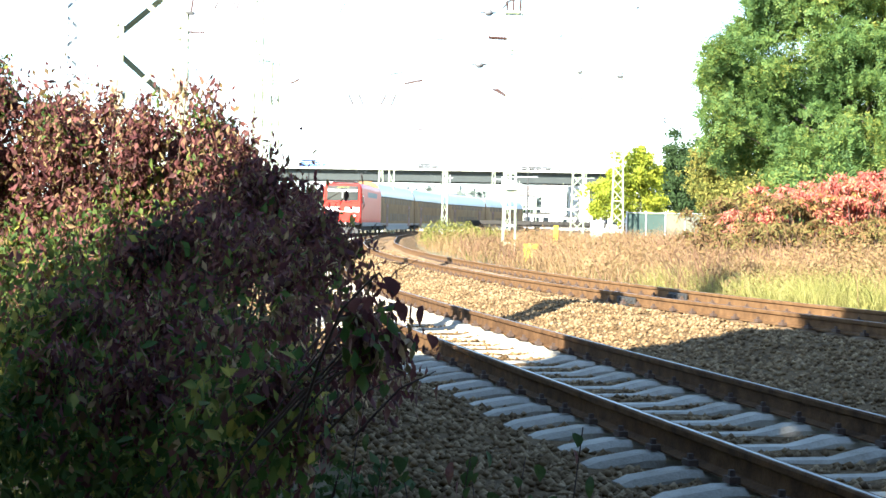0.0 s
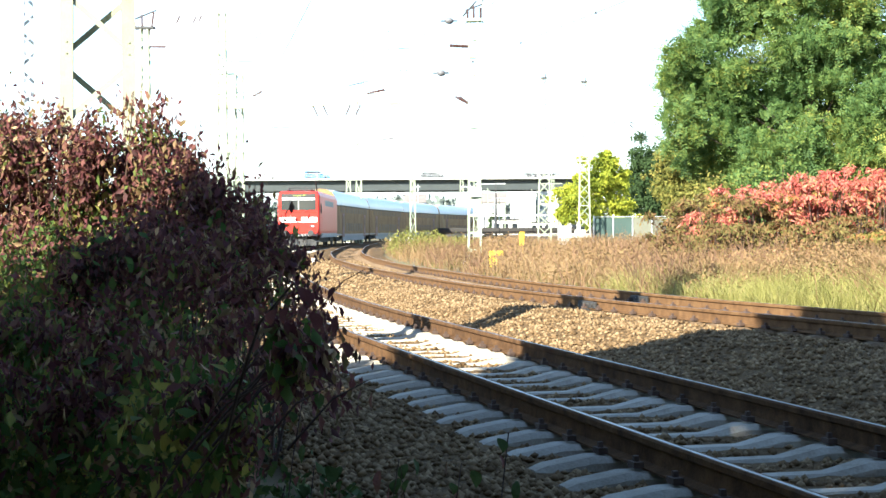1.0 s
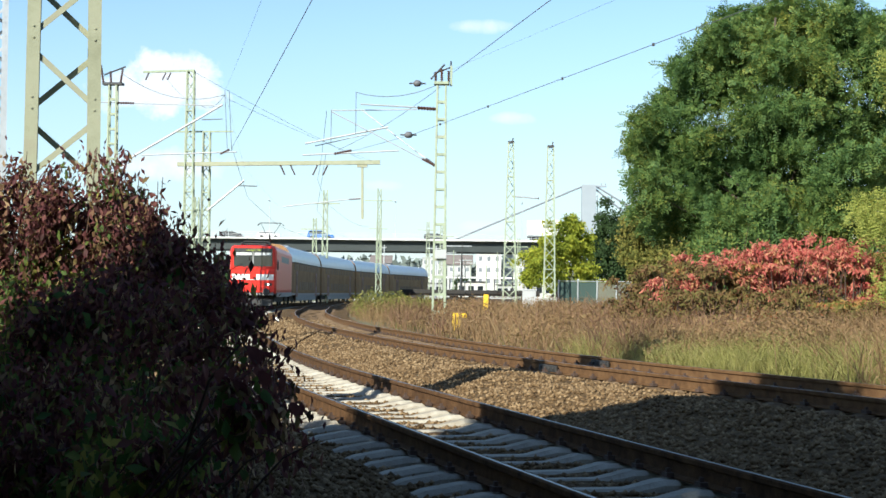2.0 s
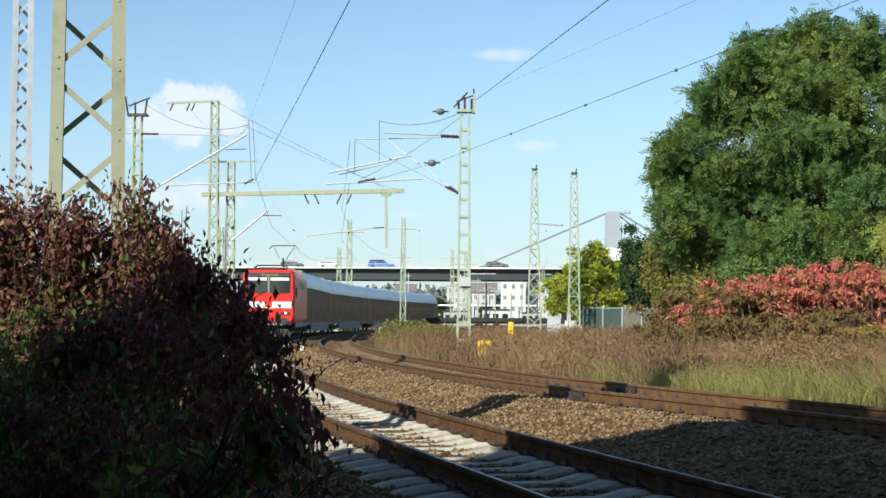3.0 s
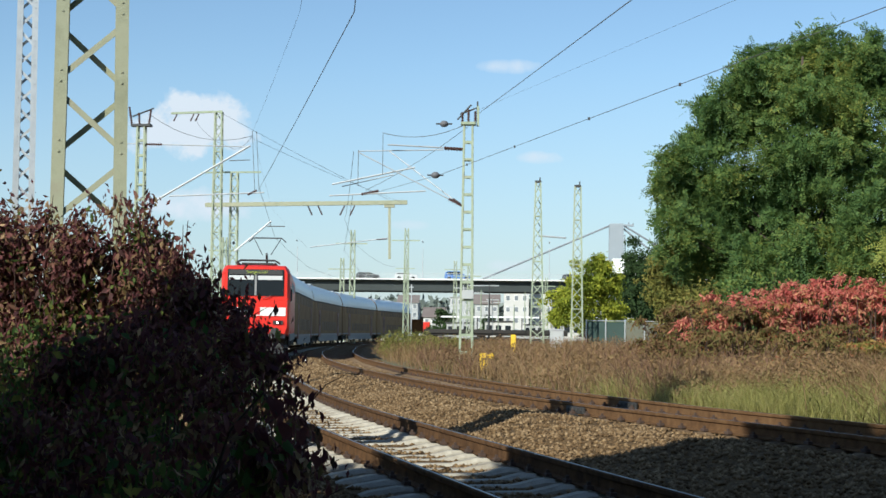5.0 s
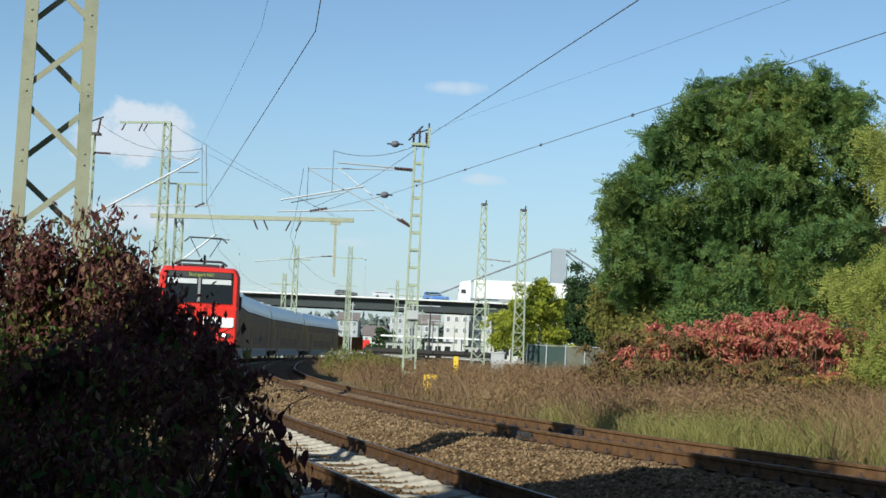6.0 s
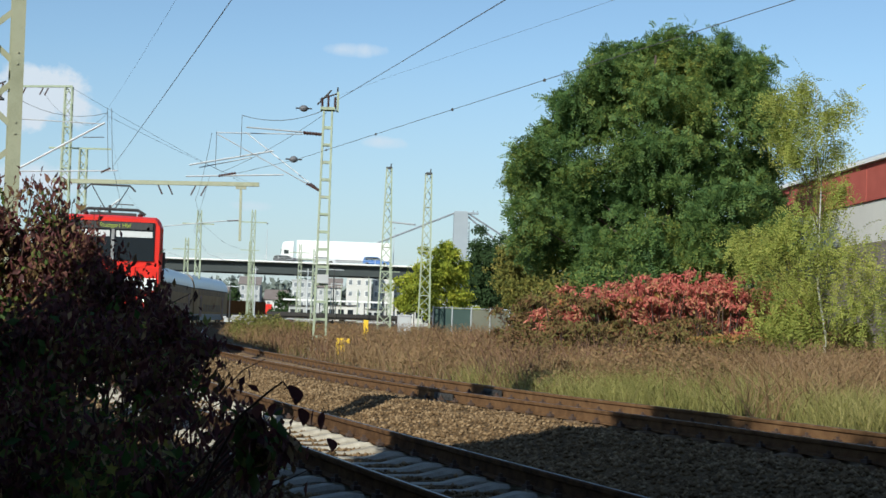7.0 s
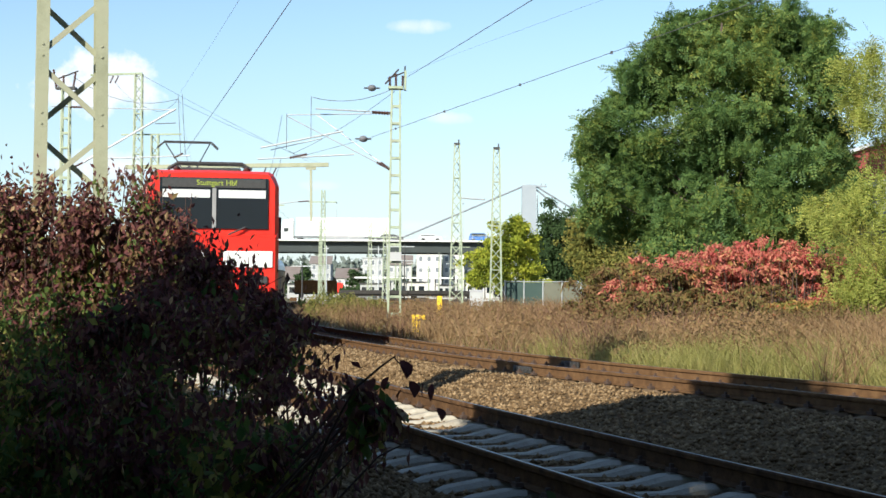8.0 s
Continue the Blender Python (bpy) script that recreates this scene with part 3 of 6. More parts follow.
def lattice(b, base, top_z, w0, w1, d0, d1, step, leg, brace, turn=0.0, ladder=False):
    """Four angle legs tapering upward, diagonals on every face, flat bands."""
    m = Matrix.Translation(base) @ Matrix.Rotation(turn, 4, 'Z')
    h = top_z - base[2]

    def corner(i, z):
        t = z / h
        w, d = w0 + (w1 - w0) * t, d0 + (d1 - d0) * t
        sx, sy = ((-1, -1), (1, -1), (1, 1), (-1, 1))[i]
        return m @ Vector((sx * w / 2, sy * d / 2, z))
    legs = []
    for i in range(4):
        legs.append(Build().bar(corner(i, 0), corner(i, h), leg, leg, m.to_3x3() @ Vector((0, 1, 0))))
    n = max(2, round(h / step))
    for k in range(n):
        z0, z1 = h * k / n, h * (k + 1) / n
        for i in range(4):
            j = (i + 1) % 4
            if ladder and i % 2 == 0:
                b.bar(corner(i, z0), corner(j, z0), brace * 2.0, brace * 0.5, m.to_3x3() @ Vector((0, 1, 0)))
                continue
            a, c = (corner(i, z0), corner(j, z1)) if k % 2 else (corner(j, z0), corner(i, z1))
            b.bar(a, c, brace, brace * 0.35, m.to_3x3() @ Vector(((0, 1, 0) if i % 2 == 0 else (1, 0, 0))))
        if k % 4 == 0 and k:
            for i in range(4):
                b.bar(corner(i, z0), corner((i + 1) % 4, z0), brace * 1.2, brace * 1.2)
    return legs


def make_mast(label, base, top_z, w0, w1, d, material, step=0.55, leg=0.07, brace=0.045, turn=0.0, name="catenary_mast", ladder=False):
    t = thing(name, label, "mast", group="catenary masts")
    b = Build()
    for l in lattice(b, base, top_z, w0, w1, d, d * 0.7, step, leg, brace, turn, ladder):
        part("leg", l, material, t)
    if len(b.v) // 8 <= 70 or top_z < 9.7:
        for k in range(0, len(b.v), 8):
            one = Build()
            one.v, one.f = b.v[k:k + 8], [tuple(i - k for i in f) for f in b.f[k // 8 * 6:k // 8 * 6 + 6]]
            part("brace", one, material, t)
    else:
        part("bracing", b, material, t, kind="stuff")
    part("footing", Build().box((base[0], base[1], base[2] - 0.1), (w0 + 0.5, d + 0.5, 0.7), None, 0.05), M_CONCRETE, t, "concrete footing")
    return t


def insulator(t, a, b):
    """A ribbed ceramic insulator between two places."""
    a, b = Vector(a), Vector(b)
    q = (b - a).to_track_quat('Z', 'Y').to_matrix().to_4x4()
    n = 7
    L = (b - a).length
    prof = []
    for k in range(n):
        prof += [(0.03, L * k / n), (0.06, L * (k + 0.4) / n), (0.03, L * (k + 0.8) / n)]
    bd = Build().turned(prof, (0, 0, 0), "z", 8)
    bd.v = [tuple(Matrix.Translation(a) @ q @ Vector(v)) for v in bd.v]
    part("insulator", bd, M_CERAMIC, t, "brown ribbed insulator")


# mast beside the second track, with its double cantilever and switching gear
m1 = make_mast("slim green lattice catenary mast with switch gear on top", (-1.45, 57.0, -0.2), 8.75, 0.46, 0.30, 0.4, M_MASTGREEN, 0.62, 0.07, 0.045, ladder=True)
for y0 in (56.9, 57.2):
    insulator(m1, (-1.6, y0, 7.86), (-2.35, y0, 7.9))
part("top_tube", Build().rod((-2.35, 56.9, 7.9), (-4.4, 56.9, 8.0), 0.03), M_GALV, m1)
part("top_tube", Build().rod((-2.35, 57.2, 7.86), (-5.5, 57.2, 7.79), 0.022), M_GALV, m1)
for y0, tip in ((56.9, (-5.5, 57.2, 7.75)), (57.2, (-4.6, 59.5, 8.1))):
    root = Vector((-1.6, y0, 5.75))
    d = (Vector(tip) - root).normalized()
    insulator(m1, root + d * 0.1, root + d * 0.62)
    part("strut", Build().rod(root + d * 0.62, tip, 0.022), M_GALV, m1)
part("registration_tube", Build().rod((-6.45, 57.2, 6.56), (-3.4, 57.2, 7.2), 0.034), M_GALV, m1, "pale registration tube")
part("registration_tube", Build().rod((-6.1, 57.4, 6.5), (-4.2, 57.4, 6.95), 0.02), M_GALV, m1)
part("registration_tube", Build().rod((-6.53, 57, 6.12), (-2.98, 57, 6.32), 0.03), M_GALV, m1, "pale registration tube")
insulator(m1, (-5.35, 57, 6.18), (-4.7, 57, 6.32))
for hx, z0, z1 in ((-4.58, 6.9, 8.45), (-5.48, 6.5, 7.8)):
    part("hanger", Build().rod((hx, 57, z0), (hx, 57, z1), 0.011), M_WIRE, m1)
part("upright", Build().rod((-1.12, 57.0, 8.7), (-1.12, 57.0, 9.62), 0.03), M_DARKSTEEL, m1)
part("rocker_arm", Build().rod((-1.85, 57, 8.95), (-1.35, 57, 9.5), 0.035), M_DARKSTEEL, m1)
part("cap", Build().box((-1.45, 57, 8.8), (0.55, 0.5, 0.1), None, 0.02), M_MASTGREEN, m1)
for dx, h in ((-0.22, 0.55), (0.0, 0.7), (0.25, 0.6)):
    insulator(m1, (-1.45 + dx, 57, 8.85), (-1.45 + dx, 57, 8.85 + h * 0.7))
part("switch_bar", Build().rod((-1.75, 57, 9.15), (-1.1, 57, 9.4), 0.03), M_DARKSTEEL, m1)
part("switch_frame", Build().bar((-1.1, 57, 8.7), (-1.1, 57, 9.45), 0.08), M_MASTGREEN, m1)
part("sign", Build().box((-1.4, 56.7, 2.55), (0.42, 0.03, 0.32), None, 0.008), M_CONCRETE, m1, "small pale enamel plate")

# two plain lattice masts farther off
make_mast("plain grey-green lattice mast tapering to the top", (1.7, 110.0, -0.2), 11.7, 0.95, 0.35, 0.8, M_MASTGREEN, 0.8, 0.09, 0.06)
m3 = make_mast("plain grey-green lattice mast beside the fence", (4.3, 105.0, -0.2), 10.95, 0.8, 0.4, 0.7, M_MASTGREEN, 0.75, 0.08, 0.05)
for hx, hy, hz in ((1.7, 110.0, 11.75), (4.3, 105.0, 11.0)):
    hd = thing("mast_head", "dark clamp head on the lattice mast", "fitting", group="mast heads")
    part("plate", Build().box((hx, hy, hz), (0.46, 0.4, 0.16), None, 0.03), M_DARKSTEEL, hd)
    part("lug", Build().rod((hx + 0.1, hy, hz + 0.05), (hx + 0.14, hy, hz + 0.32), 0.05), M_DARKSTEEL, hd)
m2arm = thing("lamp_bracket", "pale tubular bracket between the lattice masts", "bracket")
part("tube", Build().rod((1.8, 110, 7.95), (3.6, 108, 7.7), 0.07), M_GALV, m2arm)

# mast on the outer side of the first track, cantilever reaching over it
m4 = make_mast("slim green lattice catenary mast outside the curve", (-15.5, 65.0, -0.3), 9.7, 0.42, 0.3, 0.4, M_MASTGREEN, 0.62, 0.07, 0.045, ladder=True)
insulator(m4, (-15.3, 65, 6.3), (-14.75, 65, 6.6))
part("strut", Build().rod((-14.75, 65, 6.6), (-10.88, 65, 8.89), 0.045), M_GALV, m4, "pale slanting strut")
insulator(m4, (-15.3, 65, 8.93), (-14.6, 65, 8.92))
part("top_tube", Build().rod((-16.1, 65, 8.95), (-10.95, 65, 8.84), 0.024), M_GALV, m4)
part("registration_tube", Build().rod((-14.26, 65, 6.74), (-10.26, 65, 6.92), 0.03), M_GALV, m4, "pale registration tube")
insulator(m4, (-10.95, 65, 6.82), (-10.55, 65, 7.02))
part("stub_arm", Build().rod((-11.75, 65, 8.25), (-10.88, 65, 8.29), 0.02), M_WIRE, m4)
for hx in (-10.8, -10.62):
    part("hanger", Build().rod((hx, 65, 9.5), (hx + 0.15, 65, 6.9), 0.012), M_WIRE, m4)
part("cap", Build().box((-15.5, 65, 9.72), (0.85, 0.4, 0.1), None, 0.02), M_DARKSTEEL, m4)
for dx, dz in ((-0.42, 0.75), (-0.1, 0.5), (0.3, 0.6)):
    insulator(m4, (-15.5 + dx, 65, 9.78), (-15.5 + dx * 1.3, 65, 9.78 + dz))
part("rocker_arm", Build().rod((-15.9, 65, 10.1), (-15.0, 65, 10.45), 0.035), M_DARKSTEEL, m4)

# boom gantry across both tracks
g = make_mast("tall green lattice mast carrying a long boom over both tracks", (-17.5, 92.0, -0.3), 14.1, 0.62, 0.4, 0.5, M_MASTGREEN, 0.6, 0.08, 0.05, name="boom_gantry")
part("boom", Build().bar((-18.2, 92, 8.52), (-6.2, 92, 8.76), 0.28, 0.24), M_MASTOLIVE, g, "olive box boom")
part("drop_post", Build().bar((-7.25, 92, 8.65), (-7.2, 92, 5.4), 0.12, 0.14), M_MASTOLIVE, g)
part("gusset", Build().bar((-7.55, 92, 8.55), (-6.95, 92, 8.55), 0.2, 0.2), M_MASTOLIVE, g)
part("cross_arm", Build().bar((-20.35, 92, 13.98), (-17.3, 92, 14.1), 0.12, 0.12), M_MASTGREEN, g)
sb = Build()
for leg in lattice(sb, (-16.6, 92.6, -0.3), 10.5, 0.5, 0.4, 0.4, 0.3, 0.6, 0.08, 0.05):
    part("second_mast_leg", leg, M_MASTGREEN, g)
part("second_mast_bracing", sb, M_MASTGREEN, g, kind="stuff")
part("second_arm", Build().bar((-18.6, 92.5, 10.5), (-15.0, 92.5, 10.55), 0.08, 0.1), M_MASTGREEN, g)
part("strut", Build().rod((-16.48, 92.4, 5.8), (-14.3, 92.4, 7.63), 0.06), M_GALV, g, "pale slanting strut")
part("strut_arm", Build().rod((-14.7, 92.4, 7.32), (-13.5, 92.4, 7.3), 0.035), M_WIRE, g)
for x in (-20.0, -19.0, -18.7):
    insulator(g, (x, 92, 13.95), (x - 0.2, 92, 13.5))
for x in (-12.1, -11.5, -9.9, -9.3):
    insulator(g, (x, 92, 8.55), (x + (0.28 if int(x * 10) % 3 else -0.28), 92, 7.95))
part("registration_tube", Build().rod((-7.3, 92, 6.64), (-11.9, 92, 6.07), 0.035), M_GALV, g)
insulator(g, (-7.35, 92, 6.6), (-8.0, 92, 6.55))

# heavy tower close to the first track: two channel legs laced front and back
def make_tower(label, base, top, w0, w1, leg, depth, pitch, brace, turn, material):
    t = thing("lattice_tower", label, "mast")
    m = Matrix.Translation(base) @ Matrix.Rotation(turn, 4, 'Z')
    h = top - base[2]
    half = lambda z: (w0 + (w1 - w0) * z / h) / 2
    for sx in (-1, 1):
        rings = []
        for z, w in ((0, w0), (h, w1)):
            o, q, d = w / 2, w / 2 - leg, depth / 2
            rings.append([m @ Vector((sx * x, y, z)) for x, y in ((q, -d), (o, -d), (o, d), (q, d), (q, d - 0.02), (o - 0.02, d - 0.02), (o - 0.02, -d + 0.02), (q, -d + 0.02))][::sx])
        part("leg", Build().loft(rings), material, t)
    n = int(h / pitch)
    for k in range(n):
        z0, z1 = pitch * k + 0.12 * pitch, pitch * (k + 1) - 0.12 * pitch
        for sy, flip in ((-1, 1 - k % 2), (1, k % 2)):
            sg = 1 if flip else -1
            a = m @ Vector((-sg * (half(z0) - leg * 0.5), sy * (depth / 2 - 0.035), z0))
            c = m @ Vector((sg * (half(z1) - leg * 0.5), sy * (depth / 2 - 0.035), z1))
            part("lacing_bar", Build().bar(a, c, brace, 0.012, m.to_3x3() @ Vector((0, 1, 0))), material, t)
    rivets = Build()
    for k in range(n):
        for sx in (-1, 1):
            for dz in (-0.06, 0.06):
                c = m @ Vector((sx * (half(pitch * k) - leg * 0.5), -depth / 2 - 0.004, pitch * k + dz + 0.1))
                rivets.box(c, (0.017, 0.014, 0.017), m.to_3x3())
    part("rivets", rivets, material, t, kind="stuff")
    part("footing", Build().box((base[0], base[1], base[2] - 0.1), (w0 + 0.5, depth + 0.6, 0.7), None, 0.05), M_CONCRETE, t, "concrete footing")
    return t


make_tower("heavy olive lattice tower with broad flat legs", (-4.08, 16.2, -0.7), 9.0, 0.83, 0.68, 0.135, 0.42, 0.74, 0.06, math.atan2(4.5, 16.4), M_MASTOLIVE)
make_tower("pale grey lattice mast with close zigzag lacing", (-10.35, 33.5, -0.7), 12.5, 0.5, 0.42, 0.13, 0.4, 0.42, 0.06, math.atan2(10.6, 33.7), M_GALV)


def wire(label, pts, r=0.012, sag=0.0):
    """One hanging wire through a row of supports."""
    b, line = Build(), []
    for a, c in zip(pts[:-1], pts[1:]):
        a, c = Vector(a), Vector(c)
        line += [a.lerp(c, k / 8) - Vector((0, 0, sag * 4 * (k / 8) * (1 - k / 8))) for k in range(8)]
    line.append(Vector(pts[-1]))
    b.tube(line, [r] * len(line), 5)
    part("overhead_wire", b, M_WIRE, None, label, category="wire", group="overhead wires")


def over(y, z, S=S_A, X=X_A, Y=Y_A, off=0.0):
    p, _ = on_line(S, X, Y, y, off, z)
    return p


wire("dark contact wire over the first track", [(1.33, -4.0, 6.3), (-2.39, 26.4, 6.66), (-10.46, 65.0, 7.1), (-14.0, 92, 6.6), (-16.5, 125, 6.2), (-16.9, 160, 6.1)], 0.009, 0.03)
wire("thin carrying cable over the first track", [(2.0, -4.0, 7.6), (-3.3, 26.2, 6.62), (-10.8, 65.0, 9.45), (-14.2, 92, 8.3), (-16.6, 125, 7.8)], 0.003, 0.05)
wire("dark contact wire over the second track", [over(y, z, S_B, X_B, Y_B) for y, z in ((57, 6.2), (92, 5.9), (125, 5.8), (160, 5.8))], 0.008)
wire("dark carrying cable over the second track", [over(y, 7.75, S_B, X_B, Y_B) for y in (57, 92, 125, 160)], 0.009, 0.4)
wire("feeder cable tied to the switch mast top", [(-1.05, 57, 9.2), (2.07, 26.6, 6.7), (4.0, 8.0, 5.2)], 0.0098, 0.0)
wire("feeder cable running down to the grey balls", [(-5.2, 61.0, 6.6), (-2.47, 57.0, 6.92), (6.7, 27.9, 6.97), (11.0, 14.3, 7.0)], 0.0085, 0.0)
wire("thin cable above the waste ground", [(-1.1, 57, 9.3), (0.5, 54.0, 9.55), (3.8, 28.0, 6.99), (6.3, 8.0, 5.0)], 0.003, 0.0)
for u in (0.12, 0.3, 0.52, 0.72):
    p = Vector((-2.47, 57.0, 6.92)).lerp(Vector((6.7, 27.9, 6.97)), u)
    cl = thing("wire_clamp", "small dark clamp on the feeder cable", "clamp", group="wire clamps")
    part("body", Build().box(p, (0.06, 0.06, 0.07), None, 0.01), M_DARKSTEEL, cl)
wire("slack cable from the outer mast to its cantilever", [(-15.2, 65, 10.2), (-10.8, 65, 9.3)], 0.011, 0.55)
wire("slack cable from the gantry arm", [(-19.0, 92, 13.7), (-14.6, 80, 10.6), (-10.8, 65, 9.3)], 0.008, 0.3)
wire("thin cable from the gantry top to the boom", [(-17.3, 92, 14.0), (-8.0, 100, 9.6)], 0.009, 0.1)
wire("thin cable running down to the boom", [(-10.8, 65, 9.2), (-6.6, 92, 8.8)], 0.007, 0.1)
wire("slack cable at the switch mast", [(-1.5, 57, 8.8), (-4.6, 57, 8.45)], 0.012, 0.3)
wire("slack cable behind the switch mast", [(-1.5, 57.2, 8.7), (-5.5, 60, 6.6)], 0.009, 0.15)

# round grey bodies on the wires
for p in ((-2.34, 57.0, 8.79), (-2.64, 57.0, 6.9)):
    bl = thing("wire_ball", "dark grey ball hung in the feeder wires", "weight", Matrix.Translation(p), "wire balls")
    part("body", Build().turned([(0.02, -0.12), (0.1, -0.1), (0.16, -0.03), (0.16, 0.03), (0.1, 0.1), (0.02, 0.12)], (0, 0, 0), "z", 12), M_BALLGREY, bl, smooth=True)
    part("clamp", Build().rod((-0.3, 0, 0.0), (0.3, 0, 0.0), 0.03), M_DARKSTEEL, bl)

# ---------------------------------------------------------------- train
HALF = 1.45


def section(w, top, base, eave, crown=0.35, n=5):
    """Half-round roofed cross-section, from lower right round to lower left."""
    right = [(w * 0.97, base), (w, base + 0.25), (w, eave)]
    arc = [(w * math.cos(a) ** 0.7, eave + (top - eave) * math.sin(a)) for a in [math.pi / 2 * k / n for k in range(1, n)]]
    half = right + arc
    return half + [(0, top)] + [(-x, z) for x, z in half[::-1]]


def wheelset(parent, y, r=0.6):
    w = part("wheelset", Build().rod((-0.8, 0, 0), (0.8, 0, 0), 0.09, None, 8), M_UNDER, parent)
    w.location = (0, y, r)
    for sx in (-1, 1):
        part("wheel", Build().turned([(0.15, -0.07), (r * 0.8, -0.05), (r, -0.07), (r, 0.05), (r * 0.82, 0.07), (0.15, 0.09)], (sx * 0.76, 0, 0), "x", 20), M_DARKSTEEL, w)
    return w


def make_loco():
    """Four-axle electric locomotive; its front looks along -y, rail level is z = 0."""
    t = thing("locomotive", "red electric locomotive with a white front band and raised pantograph", "locomotive")
    L = 18.9
    body = Build()
    # profile of the front: slightly raked, chamfered corners
    def front(y, w, base, top, eave, flat):
        half = [(w * 0.97, base), (w, base + 0.25), (w, eave - 0.4), (w, eave), (w * 0.95, eave + (top - eave) * 0.55), (flat + (w - flat) * 0.4, top - 0.06), (flat, top)]
        return [(x, y, z) for x, z in half] + [(0, y, top + 0.02)] + [(-x, y, z) for x, z in half[::-1]]
    body.loft([front(0.28, 1.36, 1.0, 3.88, 3.62, 1.2), front(0.5, 1.47, 0.95, 3.95, 3.62, 1.25), front(1.6, 1.49, 0.9, 3.98, 3.62, 1.2), front(L - 1.6, 1.49, 0.9, 3.98, 3.62, 1.2), front(L - 0.5, 1.47, 0.95, 3.95, 3.62, 1.25), front(L - 0.28, 1.36, 1.0, 3.88, 3.62, 1.2)])
    part("body", body, M_RED, t)
    nose = Build()
    nose.loft([[(x * 0.965, 0.2, z) for x, z in ((1.3, 1.0), (1.42, 1.3), (1.42, 2.45), (-1.42, 2.45), (-1.42, 1.3), (-1.3, 1.0))], [(x, 0.45, z) for x, z in ((1.3, 1.0), (1.46, 1.3), (1.46, 2.6), (-1.46, 2.6), (-1.46, 1.3), (-1.3, 1.0))]])
    part("nose", nose, M_RED, t)
    part("front_band", Build().box((0, 0.19, 1.96), (2.62, 0.05, 0.36), None, 0.01), M_WHITE, t, "white band across the nose")
    part("emblem", Build().box((0, 0.155, 2.0), (0.4, 0.02, 0.34), None, 0.005), M_RED, t, "small red emblem plate")
    part("windscreen", Build().box((0, 0.27, 3.21), (2.42, 0.06, 1.14), None, 0.01), M_GLASS, t, "dark wide windscreen")
    part("screen_post", Build().box((0, 0.235, 3.1), (0.09, 0.03, 0.9), None, 0.005), M_GREYSKIRT, t)
    part("display_box", Build().box((0, 0.232, 3.66), (2.3, 0.03, 0.2), None, 0.005), M_DARKSTEEL, t)
    words = bpy.data.curves.new("destination_text", 'FONT')
    words.body = "Stuttgart Hbf"
    words.size, words.extrude, words.align_x, words.align_y = 0.17, 0.004, 'CENTER', 'CENTER'
    words.materials.append(M_DISPLAY)
    txt = tagged(new("destination_text", words), "lit yellow-green destination lettering")
    txt.parent = t
    txt.matrix_basis = pose(0.05, 0.21, 3.66, 90, 0, 0)
    for sx in (-1, 1):
        part("sun_blind", Build().box((sx * 0.62, 0.236, 3.42), (1.05, 0.01, 0.18)), M_BLIND, t, "pale lowered blind")
        part("wiper", Build().rod((sx * 0.3, 0.16, 2.5), (sx * 0.7, 0.2, 2.68), 0.02), M_DARKSTEEL, t)
        h = part("headlight", Build().box((sx * 0.98, 0.17, 1.5), (0.44, 0.05, 0.16), None, 0.01), M_DARKSTEEL, t)
        part("lamp_glass", Build().turned([(0.02, -0.02), (0.05, -0.015), (0.05, 0.01)], (sx * 0.98, 0.14, 1.5), "y", 12), M_LAMP, h, "lit headlamp")
        bf = part("buffer", Build().turned([(0.1, 0.1), (0.1, -0.3), (0.23, -0.32), (0.23, -0.36), (0.2, -0.38)], (sx * 0.875, 0.2, 1.04), "y", 14), M_DARKSTEEL, t)
        part("side_grille", Build().box((sx * 1.485, L / 2, 3.2), (0.03, 8.5, 0.4), None, 0.01), M_GREYSKIRT, t)
        part("side_sill", Build().box((sx * 1.47, L / 2, 0.85), (0.06, L - 2, 0.3), None, 0.01), M_GREYSKIRT, t)
        part("cab_door", Build().box((sx * 1.475, 2.35, 2.2), (0.04, 0.72, 2.3), None, 0.01), M_RED, t)
        part("cab_window", Build().box((sx * 1.49, 1.5, 2.75), (0.03, 0.6, 0.7), None, 0.01), M_GLASS, t)
        part("mirror", Build().box((sx * 1.53, 0.95, 2.7), (0.08, 0.06, 0.5), None, 0.01), M_DARKSTEEL, t)
        part("step", Build().box((sx * 1.2, 0.6, 0.45), (0.5, 0.4, 0.06), None, 0.01), M_DARKSTEEL, t)
    part("buffer_beam", Build().box((0, 0.4, 1.0), (2.6, 0.3, 0.36), None, 0.03), M_GREYSKIRT, t)
    part("coupling_hook", Build().rod((0, 0.2, 1.0), (0, -0.2, 0.95), 0.07), M_DARKSTEEL, t)
    part("snow_plough", Build().box((0, 0.5, 0.38), (2.5, 0.2, 0.45), None, 0.04), M_DARKSTEEL, t)
    for x in (-0.55, -0.35, 0.35, 0.55):
        part("air_hose", Build().tube([(x, 0.2, 0.95), (x, 0.02, 0.75), (x * 0.95, 0.05, 0.45), (x * 0.9, 0.15, 0.35)], [0.03] * 4, 6), M_RUBBER, t)
    part("roof_hood", Build().loft([[(x, y, z) for x, z in ((1.1, 3.8), (1.0, 4.05), (0.6, 4.12), (-0.6, 4.12), (-1.0, 4.05), (-1.1, 3.8))] for y in (4.6, L - 4.6)]), M_GREYSKIRT, t, "grey roof equipment cover")
    part("underframe", Build().box((0, L / 2, 0.7), (2.3, 8.0, 0.7), None, 0.05), M_UNDER, t)
    for y in (3.9, L - 3.9):
        part("bogie_frame", Build().box((0, y, 0.62), (2.5, 3.7, 0.5), None, 0.06), M_UNDER, t)
